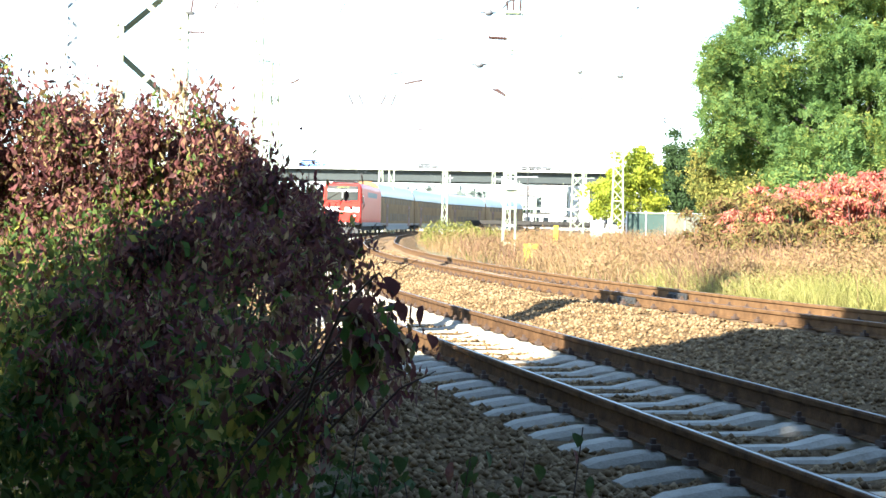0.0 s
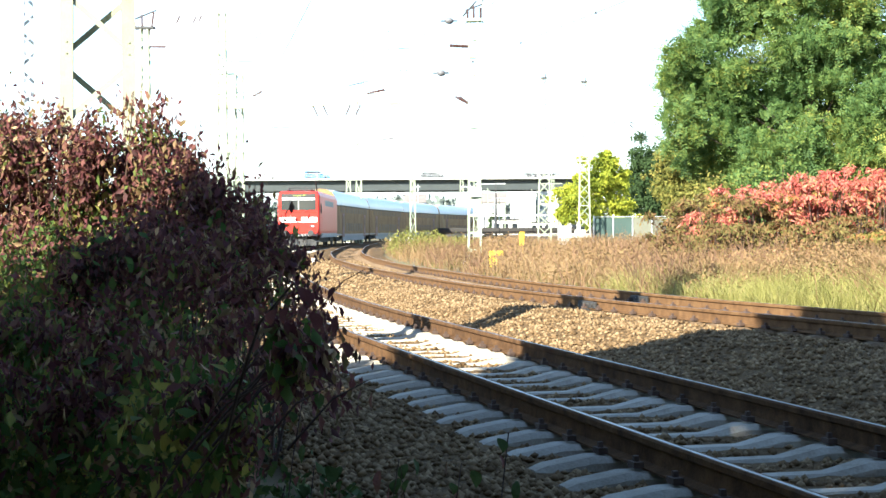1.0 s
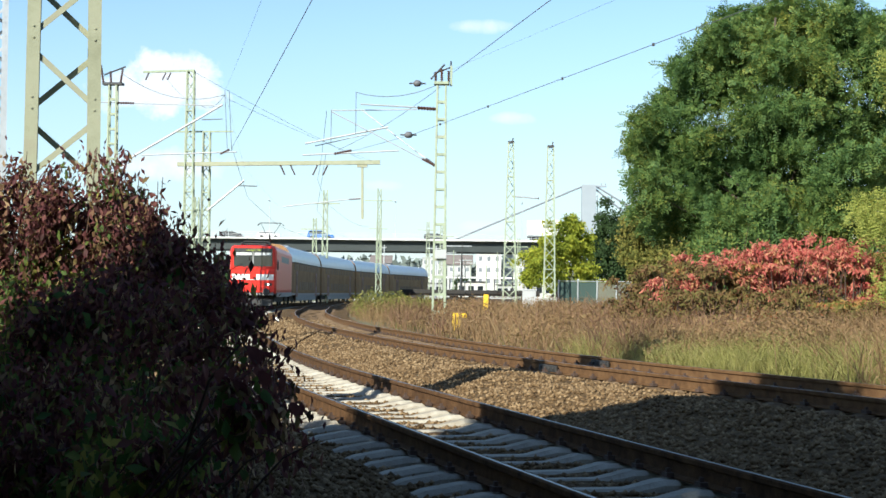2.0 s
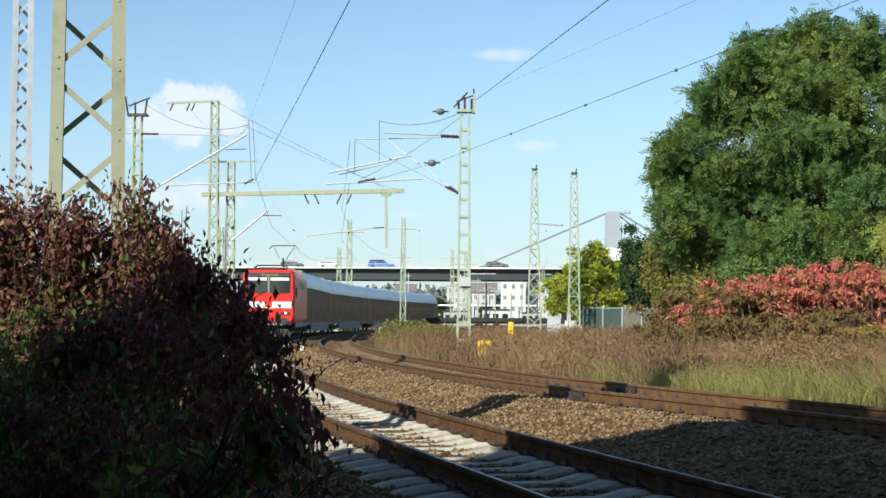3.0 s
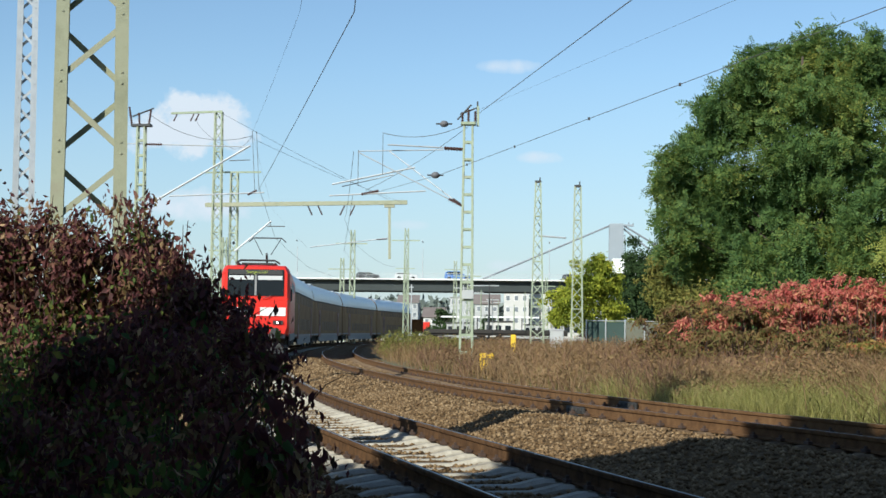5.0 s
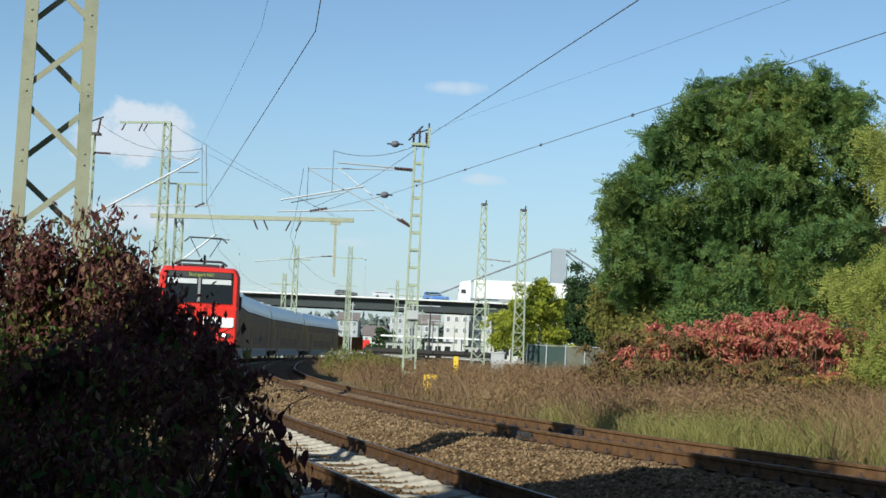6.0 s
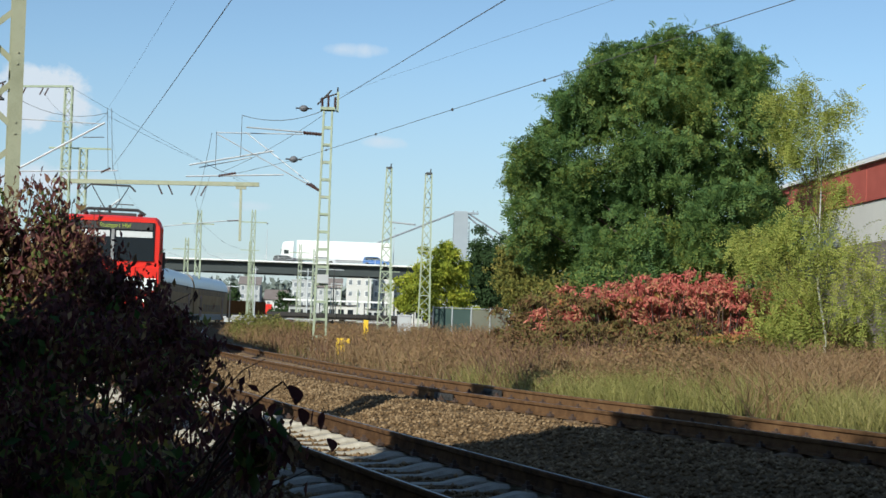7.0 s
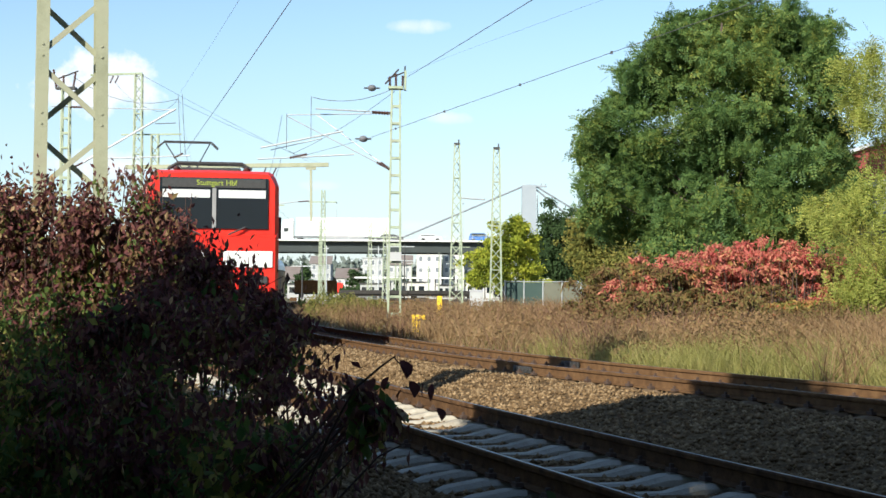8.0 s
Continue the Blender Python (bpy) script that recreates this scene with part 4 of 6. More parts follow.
    # roof gear and the raised pantograph
    for sx in (-0.8, 0.8):
        part("roof_rail", Build().rod((sx, 0.9, 4.08), (sx, 4.3, 4.12), 0.03), M_DARKSTEEL, t)
        for y in (1.2, 2.6, 4.0):
            part("roof_insulator", Build().turned([(0.05, 0), (0.1, 0.06), (0.05, 0.12), (0.1, 0.18), (0.04, 0.24)], (sx, y, 3.86), "z", 8), M_CERAMIC, t)
    py0 = L - 2.9
    p = part("pantograph", Build().box((0, py0, 4.14), (1.3, 1.8, 0.08), None, 0.02), M_DARKSTEEL, t, "raised single-arm pantograph")
    part("lower_arm", Build().rod((0, py0 + 0.8, 4.2), (0, py0 - 1.0, 5.15), 0.06), M_DARKSTEEL, p)
    for sx in (-1, 1):
        part("upper_arm", Build().rod((sx * 0.22, py0 - 1.0, 5.1), (sx * 0.7, py0 + 0.3, 6.0), 0.022), M_DARKSTEEL, p)
    for y in (py0 + 0.1, py0 + 0.5):
        part("contact_strip", Build().tube([(-0.98, y, 5.85), (-0.75, y, 6.06), (0.75, y, 6.06), (0.98, y, 5.85)], [0.022] * 4, 6), M_DARKSTEEL, p)
    q = part("folded_pantograph", Build().box((0, 2.9, 4.1), (1.4, 1.8, 0.08), None, 0.02), M_DARKSTEEL, t)
    for y in (2.2, 2.6):
        part("contact_strip", Build().tube([(-0.98, y, 4.12), (-0.75, y, 4.26), (0.75, y, 4.26), (0.98, y, 4.12)], [0.035] * 4, 6), M_DARKSTEEL, q)
    sets = [wheelset(t, y) for y in (2.6, 5.2, L - 5.2, L - 2.6)]
    return t, sets


def make_coach(last=False):
    """Double-deck coach: rounded grey roof, red flanks browned as if reflecting the field, two rows of windows, low
    grey skirt.
    """
    t = thing("double_deck_coach", "dusty brown-red double-deck coach, field reflection in its colour, with silver roof and dull windows", "railway coach", group="coaches of the train")
    L = 26.4
    w = 1.40
    prof = section(w, 4.62, 0.75, 3.25, n=7)
    n = len(prof)
    flank = Build().loft([[(x, y, z) for x, z in prof] for y in (0.1, L - 0.1)])
    me = flank.mesh("body", [M_COACHSIDE, M_GREYROOF])
    idx = [0] * len(me.polygons)
    for i in range(n):
        if min(prof[i][1], prof[(i + 1) % n][1]) >= 3.25:
            idx[i] = 1
    me.polygons.foreach_set("material_index", idx)
    part("body", me, None, t)
    for sx in (-1, 1):
        for k in range(11):
            y = 3.3 + k * 1.98
            part("upper_window", Build().box((sx * 1.385, y, 3.02), (0.06, 1.5, 0.62), None, 0.008), M_BROWNGLASS, t)
            if 2 < k < 9 or k in (2,):
                part("lower_window", Build().box((sx * 1.39, y, 1.5), (0.06, 1.5, 0.68), None, 0.008), M_BROWNGLASS, t)
        for y in (4.6, L - 4.6):
            d = part("door", Build().box((sx * 1.395, y, 1.65), (0.05, 1.5, 2.0), None, 0.008), M_COACHDOOR, t, "red double door")
            part("door_window", Build().box((sx * 1.41, y, 1.95), (0.05, 0.9, 0.9), None, 0.008), M_BROWNGLASS, d)
        part("eave_line", Build().box((sx * 1.4, L / 2, 3.27), (0.05, L - 0.3, 0.07)), M_UNDER, t, "black gutter line under the roof")
        part("sill_line", Build().box((sx * 1.36, L / 2, 0.86), (0.06, L - 0.5, 0.12)), M_STRIPE, t, "pale dusty sill")
        part("skirt", Build().box((sx * 1.33, L / 2, 0.58), (0.08, L - 9, 0.5), None, 0.01), M_GREYSKIRT, t)
        for y0 in (3.0, L - 3.0):
            part("roof_vent", Build().box((sx * 0.6, y0, 4.5), (0.5, 0.9, 0.14), None, 0.02), M_GREYROOF, t)
    for y in (3.0, L - 3.0):
        part("bogie_frame", Build().box((0, y, 0.5), (2.3, 3.2, 0.36), None, 0.05), M_UNDER, t)
        for dy in (-1.25, 1.25):
            wheelset(t, y + dy, 0.46)
    part("gangway", Build().box((0, 0.0, 2.3), (1.3, 0.4, 2.3), None, 0.05), M_RUBBER, t)
    return t


# ---------------------------------------------------------------- road bridge and what lies beyond
BY = 284.0


def make_bridge():
    br = thing("road_bridge", "long flat road bridge with steel girders darkened for deck shade and pale parapet", "bridge", kind="structure")
    x0, x1 = -75.0, 130.0
    part("deck", Build().box(((x0 + x1) / 2, BY + 7, 10.4), (x1 - x0, 14.5, 0.2), None, 0.05), M_CONCRETE, br)
    for y in (BY + 0.9, BY + 7, BY + 13):
        part("girder", Build().box(((x0 + x1) / 2, y, 9.36), (x1 - x0, 0.4, 1.9), None, 0.03), M_GIRDER, br)
    part("edge_beam", Build().box(((x0 + x1) / 2, BY - 0.42, 10.53), (x1 - x0, 0.4, 0.26), None, 0.03), M_WHITE, br, "pale concrete edge beam")
    rail = Build()
    for z in (11.0, 11.3, 11.6):
        rail.bar((x0, BY - 0.3, z), (x1, BY - 0.3, z), 0.05, 0.05)
    part("handrail", rail, M_GALV, br)
    posts = Build()
    for k in range(int((x1 - x0) / 2.5)):
        posts.bar((x0 + 2.5 * k, BY - 0.3, 10.6), (x0 + 2.5 * k, BY - 0.3, 11.6), 0.06)
    part("handrail_posts", posts, M_GALV, br, kind="stuff")
    for x in (-60, 34, 64, 96):
        for y in (BY + 2, BY + 12):
            part("pier", Build().rod((x, y, -0.6), (x, y, 8.6), 0.75, 0.75, 14), M_CONCRETE, br)
    for x in range(-66, 126, 24):
        lamp = part("street_lamp", Build().rod((x, BY + 13.6, 10.45), (x, BY + 13.6, 17), 0.09, 0.05), M_GALV, br)
        part("lamp_head", Build().bar((x, BY + 13.6, 18), (x, BY + 11.8, 18.2), 0.2, 0.1), M_GALV, lamp)
    return br


make_bridge()
py = thing("bridge_pylon", "pale concrete pylon, haze in its colour, with slanting dark stay cables", "pylon")
px = 18.9
part("shaft", Build().loft([[(px + sx * w, 303 + sy * w * 0.8, z) for sx, sy in ((-1, -1), (1, -1), (1, 1), (-1, 1))] for z, w in ((-0.6, 1.5), (22.0, 1.35), (22.2, 1.2))]), M_PYLON, py)
part("head", Build().box((px + 1.7, 303, 21.9), (3.4, 0.8, 0.35), None, 0.05), M_PYLON, py)
for ex, ez in ((2.4, 22.5), (3.2, 22.4)):
    part("head_spike", Build().rod((px + ex, 303, 21.9), (px + ex, 303, ez), 0.08), M_STAY, py)
part("stay_cable", Build().rod((px - 1.3, 303, 21.8), (-8.0, 300, 10.6), 0.2), M_STAY, py)
for z0, x, z in ((22.0, 30.5, 15.6), (21.4, 29.0, 14.2)):
    part("stay_cable", Build().rod((px + 1.2, 303, z0), (x, 302, z), 0.2), M_STAY, py)
am = thing("antenna_mast", "slender grey lattice antenna mast behind the pylon", "mast")
ab = Build()
for leg in lattice(ab, (20.7, 310, -0.6), 20.6, 1.2, 0.7, 1.1, 0.7, 1.0, 0.11, 0.09):
    part("leg", leg, M_STAY, am)
part("bracing", ab, M_STAY, am, kind="stuff")


def wheel_at(t, x, y, z, r=0.33):
    return part("wheel", Build().turned([(0.08, -0.1), (r * 0.9, -0.12), (r, -0.06), (r, 0.06), (r * 0.9, 0.12), (0.08, 0.1)], (x, y, z + r), "y", 14), M_RUBBER, t)


def make_car(label, material, van=False):
    """A car seen side on; it drives along +x, wheels on z = 0."""
    t = thing("car", label, "car", group="cars on the bridge")
    h = 1.6 if van else 1.3
    L = 4.9 if van else 4.3
    side = [(-L / 2, 0.35), (-L / 2 + 0.05, 0.85), (-L / 2 + 0.25, h - 0.15), (-L / 2 + 0.6, h), (0.35, h), (1.15, 0.98), (L / 2 - 0.2, 0.85), (L / 2, 0.6), (L / 2, 0.32)]
    part("body", Build().loft([[(x, y * 0.92, z) for x, z in side] for y in (-0.9, 0.9)]), material, t)
    part("side_window", Build().add([(x, -0.845, z) for x, z in ((-L / 2 + 0.4, 1.0), (1.0, 1.0), (0.35, h - 0.1), (-L / 2 + 0.5, h - 0.1))], [(0, 1, 2, 3)]), M_GLASS, t)
    part("side_window", Build().add([(x, 0.845, z) for x, z in ((-L / 2 + 0.4, 1.0), (1.0, 1.0), (0.35, h - 0.1), (-L / 2 + 0.5, h - 0.1))], [(3, 2, 1, 0)]), M_GLASS, t)
    for x in (-L / 2 + 0.85, L / 2 - 0.85):
        for y in (-0.78, 0.78):
            wheel_at(t, x, y, 0)
    return t


def make_truck(label, length, signs=False, tall=0.0):
    """A lorry with a tall box; it drives along -x."""
    t = thing("truck", label, "truck", group="trucks on the bridge")
    part("cab", Build().loft([[(x, y, z) for x, z in ((0.0, 0.5), (0.0, 1.6), (0.25, 3.2 + tall), (0.7, 3.5 + tall), (2.3, 3.7 + tall), (2.3, 0.5))] for y in (-1.2, 1.2)]), M_WHITE, t)
    part("cab_window", Build().box((1.0, -1.205, 2.2), (0.9, 0.03, 0.75), None, 0.005), M_GLASS, t)
    part("windscreen", Build().box((0.07, 0, 2.2), (0.2, 2.1, 0.9), None, 0.01), M_GLASS, t)
    part("box", Build().box((2.9 + length / 2, 0, 2.5 + tall / 2), (length, 2.5, 2.75 + tall), None, 0.05), M_WHITE, t, "plain white box body")
    part("chassis", Build().box((length / 2 + 1.6, 0, 0.85), (length + 2.6, 1.0, 0.3), None, 0.03), M_DARKSTEEL, t)
    part("side_guard", Build().box((2.9 + length / 2, -1.2, 0.8), (length * 0.45, 0.06, 0.5), None, 0.01), M_GREYSKIRT, t)
    xs = [1.3, 3.6] + [2.9 + length - q for q in (3.6, 2.3, 1.0)]
    for x in xs:
        for y in (-1.05, 1.05):
            wheel_at(t, x, y, 0, 0.5)
    if signs:
        for z in (2.2, 2.8, 3.3):
            part("sign_bar", Build().box((2.9 + length / 2, -1.27, z), (1.6, 0.02, 0.3)), M_DARKSTEEL, t)
    return t

# ---------------------------------------------------------------- plants


def clump_places(n, blobs, shell=0.55, power=0.66):
    """Places spread in a row of ellipsoids (cx, cy, cz, rx, ry, rz), denser to the outside."""
    vol = np.array([b[3] * b[4] * b[5] for b in blobs]) ** power
    k = RNG.choice(len(blobs), n, p=vol / vol.sum())
    B = np.array(blobs)[k]
    u = RNG.normal(size=(n, 3))
    u /= np.linalg.norm(u, axis=1)[:, None]
    r = shell + (1 - shell) * RNG.random(n) ** 0.6
    r *= 1 + 0.12 * RNG.normal(size=n)
    return B[:, :3] + u * r[:, None] * B[:, 3:]


def make_tree(name, label, base, height, radius, leaf_mat, leaves, leaf_size, low=0.2, blobs=26, seed=1, bark=None, trunk_r=0.25, squash=1.0, category="tree"):
    rnd = random.Random(seed)
    t = thing(name, label, category)
    x, y, z = base
    trunk = Build()
    lean = [(x + rnd.uniform(-0.15, 0.15) * k, y + rnd.uniform(-0.15, 0.15) * k, z + height * 0.72 * k / 5) for k in range(6)]
    trunk.tube(lean, [trunk_r * (1 - 0.15 * k) for k in range(6)], 9)
    part("trunk", trunk, bark or M_BARK, t)
    bl = []
    limbs = Build()
    for k in range(blobs):
        h = low + (1 - low) * (k + rnd.random()) / blobs
        prof = math.sin(math.pi * min(1, max(0.12, (h - low) / (1 - low) * 0.8 + 0.17))) ** 0.7
        a = rnd.uniform(0, 6.283)
        rr = radius * prof * math.sqrt(rnd.uniform(0.12, 0.75))
        r = radius * rnd.uniform(0.24, 0.42)
        c = (x + rr * math.cos(a), y + rr * math.sin(a), z + h * height * 0.95 - r * 0.3)
        bl.append((*c, r, r, r * 0.75 * squash))
        j = min(4, max(0, int((c[2] - z) / height / 0.72 * 5 - 1)))
        s = Vector(lean[j])
        mid = s.lerp(Vector(c), 0.5) + Vector((0, 0, 0.3))
        limbs.tube([s, mid, c], [trunk_r * 0.35, trunk_r * 0.22, 0.03], 6)
    part("limbs", limbs, bark or M_BARK, t)
    part("crown", leaf_mesh("crown", clump_places(leaves, bl, 0.35), leaf_size, leaf_mat, 0.25, 0.55), None, t, kind="stuff")
    return t


def make_hedge(name, label, blobs, leaves, size, leaf_mat, stems=40, droop=0.2, category="shrub", ratio=0.5, floor=0.0):
    t = thing(name, label, category)
    b = Build()
    for k in range(stems):
        q = blobs[int(RNG.integers(len(blobs)))]
        u = RNG.normal(size=3) * 0.45
        tip = Vector((q[0] + u[0] * q[3], q[1] + u[1] * q[4], q[2] + abs(u[2]) * q[5]))
        root = Vector((q[0] + u[0] * 0.3, q[1] + u[1] * 0.3, floor))
        mid = root.lerp(tip, 0.55) + Vector((RNG.normal() * 0.08, RNG.normal() * 0.08, 0.05))
        b.tube([root, mid, tip], [0.018, 0.012, 0.004], 5)
    part("stems", b, M_TWIG, t)
    part("foliage", leaf_mesh("foliage", clump_places(leaves, blobs, 0.45), size, leaf_mat, droop, ratio), None, t, kind="stuff")
    return t


def make_blades(name, label, x, y, height, width, material, bend=0.25):
    """Upright blades or stalks, each a bent tapering strip."""
    n = len(x)
    z = ground_height(x, y)
    a = RNG.uniform(0, 6.283, n)
    h = height * RNG.uniform(0.5, 1.25, n)
    lean = RNG.normal(size=(n, 2)) * (bend * h)[:, None]
    wx, wy = np.cos(a) * width, np.sin(a) * width
    P0 = np.stack([x, y, z - 0.03], 1)
    P1 = np.stack([x + lean[:, 0] * 0.4, y + lean[:, 1] * 0.4, z + h * 0.6], 1)
    P2 = np.stack([x + lean[:, 0], y + lean[:, 1], z + h], 1)
    W = np.stack([wx, wy, 0 * wx], 1)
    v = np.stack([P0 - W, P0 + W, P1 + W * 0.8, P1 - W * 0.8, P2], 1).reshape(-1, 3)
    k = np.arange(n)[:, None] * 5
    f = np.concatenate([k + [0, 1, 2], k + [0, 2, 3], k + [3, 2, 4]], 1).reshape(-1, 3)
    part(name, raw_mesh(name, v, f, material), None, None, label, kind="stuff", category="grass")


def field(n, y0, y1, d0, d1, power=1.0):
    """Places to the right of the second track."""
    y = y0 + (y1 - y0) * RNG.random(n) ** power
    s = np.interp(y, Y_B, S_B)
    px, py, dx, dy = at_line(S_B, X_B, Y_B, s)
    d = d0 + (d1 - d0) * RNG.random(n)
    return px + dy * d, py - dx * d


def sight(n, y0, y1, r0, r1, power=1.0):
    """Places between two bearings, spread over a stretch of depth."""
    y = y0 + (y1 - y0) * RNG.random(n) ** power
    r = RNG.uniform(r0, r1, n)
    x = r * y
    d, _ = side_of(x, y)
    ok = d > gap(y) + 2.0
    return x[ok], y[ok]


def patchy(x, y, f=0.35, seed=0.0):
    return 0.5 + 0.25 * (np.sin(x * f * 2.1 + seed + 1.4 * np.sin(y * f)) + np.sin(y * f * 1.3 + 2 + seed + 1.7 * np.sin(x * f * 1.6)))


x, y = sight(95000, 29, 108, -0.1, 0.37, 1.35)
k = RNG.random(len(x)) < patchy(x, y) * 1.1 + 0.12
x, y = x[k], y[k]
make_blades("dry_weeds", "brown dry weeds and seed stalks over the waste ground", x, y, 0.30 + 0.55 * patchy(x, y, 0.8, 1.5) ** 1.3, 0.007, M_STALK, 0.55)
x, y = sight(34000, 29, 80, -0.06, 0.37, 1.3)
k = RNG.random(len(x)) < patchy(x, y, 0.5, 3.0) ** 2
x, y = x[k], y[k]
make_blades("dark_weeds", "dark brown withered mugwort stalks", x, y, 0.45 + 0.65 * patchy(x, y, 1.1, 0.5), 0.011, M_STALKDARK, 0.45)
x, y = sight(9000, 21, 34, 0.2, 0.37)
k = RNG.random(len(x)) < np.clip((x / y - 0.2) * 9, 0, 1) * patchy(x, y, 1.3, 4.0) ** 1.5 * 1.3
make_blades("dry_weeds", "leaning pale dry stalks in the grass", x[k], y[k], 0.85, 0.008, M_STALK, 0.8)
x, y = sight(5000, 22, 34, 0.1, 0.37)
k = patchy(x, y, 1.7, 2.0) > 0.68
make_blades("green_weeds", "dense green herb clumps in the grass", x[k], y[k], 0.5, 0.008, M_WEEDLEAF, 0.7)
x, y = sight(46000, 20, 33, 0.06, 0.37)
k = RNG.random(len(x)) < np.clip(patchy(x, y, 0.9, 1.0) * 2.4 - 0.55, 0, 1)
make_blades("tall_grass", "pale green tall grass beside the track", x[k], y[k], 0.5, 0.0045, M_GRASS, 0.7)
x, y = sight(40000, 19, 80, -0.1, 0.37, 1.6)
k = RNG.random(len(x)) < patchy(x, y, 0.6, 5.0)
make_blades("green_weeds", "low green weeds along the ballast edge", x[k], y[k], 0.34, 0.007, M_WEED, 0.7)


x, y = sight(230000, 27, 100, -0.1, 0.37, 1.35)
k = RNG.random(len(x)) < patchy(x, y, 0.45, 2.0) * 1.1 + 0.2
x, y = x[k], y[k]
z = ground_height(x, y) + (0.4 + 0.65 * patchy(x, y, 0.9, 2.6)) * RNG.random(len(x)) ** 1.1
part("weed_leaves", leaf_mesh("weed_leaves", np.stack([x, y, z], 1), 0.065, M_WEEDMIX, 0.2, 0.5), None, None, "small brown and olive leaves among the weeds", kind="stuff", category="weeds")


def spray_mesh(name, places, length, leaflet, material, pairs=5, droop=0.35):
    """Feathered leaves: each a drooping stalk with pairs of narrow leaflets and one at its tip."""
    n = len(places)
    P = np.asarray(places)
    a = RNG.normal(size=(n, 3))
    a[:, 2] -= droop
    a /= np.linalg.norm(a, axis=1)[:, None]
    b = np.cross(a, RNG.normal(size=(n, 3)) * 0.6 + np.array([0, 0, 1.0]))
    b /= np.linalg.norm(b, axis=1)[:, None]
    c = np.cross(a, b)
    L = (length * RNG.uniform(0.6, 1.25, n))[:, None]
    quads = []
    for k in range(2 * pairs + 1):
        f = (k // 2 + 0.6) / pairs if k < 2 * pairs else 1.0
        sd = (1, -1)[k % 2]
        root = P + a * L * f + np.array([0, 0, -0.22]) * L * f * f
        out = b * sd + a * 0.45 + c * RNG.uniform(-0.35, 0.35, (n, 1)) if k < 2 * pairs else a
        out = out / np.linalg.norm(out, axis=1)[:, None]
        wide = np.cross(out, c)
        s = leaflet * RNG.uniform(0.8, 1.2, (n, 1))
        quads.append(np.stack([root, root + out * s * 0.5 + wide * s * 0.22, root + out * s, root + out * s * 0.5 - wide * s * 0.22], 1))
    v = np.stack(quads, 1).reshape(-1, 3)
    return raw_mesh(name, v, np.arange(len(v)).reshape(-1, 4), material)


def crown_tree(name, label, base, blobs, leaf_mat, leaves, size, trunk_r, bark, shell=0.5, droop=0.25, ratio=0.5, power=0.66, grow=1.0, strands=False, limb_mat=None, feathered=False):
    """A tree whose crown is a row of foliage clumps (x, y, z, r), each on a limb of its own."""
    blobs = [(*q[:3], q[3] * grow) for q in blobs]
    t = thing(name, label, "tree")
    b = Vector(base)
    top = max(q[2] for q in blobs)
    cx, cy = np.mean([q[0] for q in blobs]), np.mean([q[1] for q in blobs])
    spine = [b.lerp(Vector((cx, cy, top)), k / 6) + Vector((0.12 * math.sin(k * 2.1), 0.12 * math.cos(k * 1.7), 0)) * (k > 0) for k in range(7)]
    part("trunk", Build().tube(spine, [trunk_r * (1 - 0.14 * k) for k in range(7)], 10), bark, t)
    for q in blobs:
        c = Vector(q[:3])
        k = max(0, min(5, int((c.z - b.z) / (top - b.z) * 6 - 1.3)))
        mid = spine[k].lerp(c, 0.5) + Vector((0, 0, 0.25))
        part("limb", Build().tube([spine[k], mid, c], [trunk_r * 0.25, trunk_r * 0.13, 0.008], 6), limb_mat or bark, t)
    ell = []
    for q in blobs:
        for _ in range(14):
            v = RNG.normal(size=3)
            v = v / np.linalg.norm(v) * q[3] * RNG.uniform(0.55, 1.42)
            r = q[3] * (RNG.uniform(0.28, 0.62) if feathered else RNG.uniform(0.16, 0.45))
            ell.append((q[0] + v[0], q[1] + v[1], q[2] + v[2] * 0.9, r, r, r * 0.6))
        ell.append((*q[:3], q[3] * 0.95, q[3] * 0.95, q[3] * 0.9))
    if strands:
        part("crown", spray_mesh("crown", clump_places(leaves, [(*q[:3], q[3] * 1.15, q[3] * 1.15, q[3] * 1.1) for q in blobs], 0.05, power), 0.5, size, leaf_mat, 6, 1.3), None, t, kind="stuff")
        return t
    if feathered:
        part("crown", spray_mesh("crown", clump_places(leaves, ell, shell, power), 0.42, size, leaf_mat), None, t, kind="stuff")
        return t
    part("crown", leaf_mesh("crown", clump_places(leaves, ell, shell, power), size, leaf_mat, droop, ratio), None, t, kind="stuff")
    return t


def seen_blobs(rows, far, spread, eye=(0.0, -0.66, 1.24), turn=0.0505, level=565.0, lens=2780.0):
    """Clumps given as they stand against the sky (across, down, half width), at a depth with some spread."""
    out = []
    for u, v, r in rows:
        d = far + RNG.uniform(-spread, spread)
        out.append((eye[0] + ((u - 784) / lens + turn) * d, eye[1] + d, eye[2] + (level - v) / lens * d, r / lens * d))
    return out


ROBINIA = [(1010, 300, 80), (955, 335, 48), (1040, 170, 62), (1120, 120, 62), (1200, 125, 70), (1290, 110, 62), (1335, 170, 50), (1130, 230, 95), (1250, 230, 95), (1335, 285, 60), (1075, 350, 90),
           (1190, 360, 100), (1300, 380, 80), (1000, 420, 62), (1110, 450, 75), (1240, 460, 75), (1340, 440, 60), (930, 300, 30), (970, 245, 40), (1150, 90, 40), (1250, 85, 40), (1060, 120, 35), (1340, 110, 35), (1360, 350, 45), (940, 385, 34)]
crown_tree("robinia_tree", "large dense green robinia tree with an uneven crown", (11.6, 62, -0.1), seen_blobs(ROBINIA, 62, 2.6), M_LEAFTREE, 44000, 0.14, 0.26, M_BARK, 0.1, 0.25, 0.42, 0.58, 1.0, feathered=True)
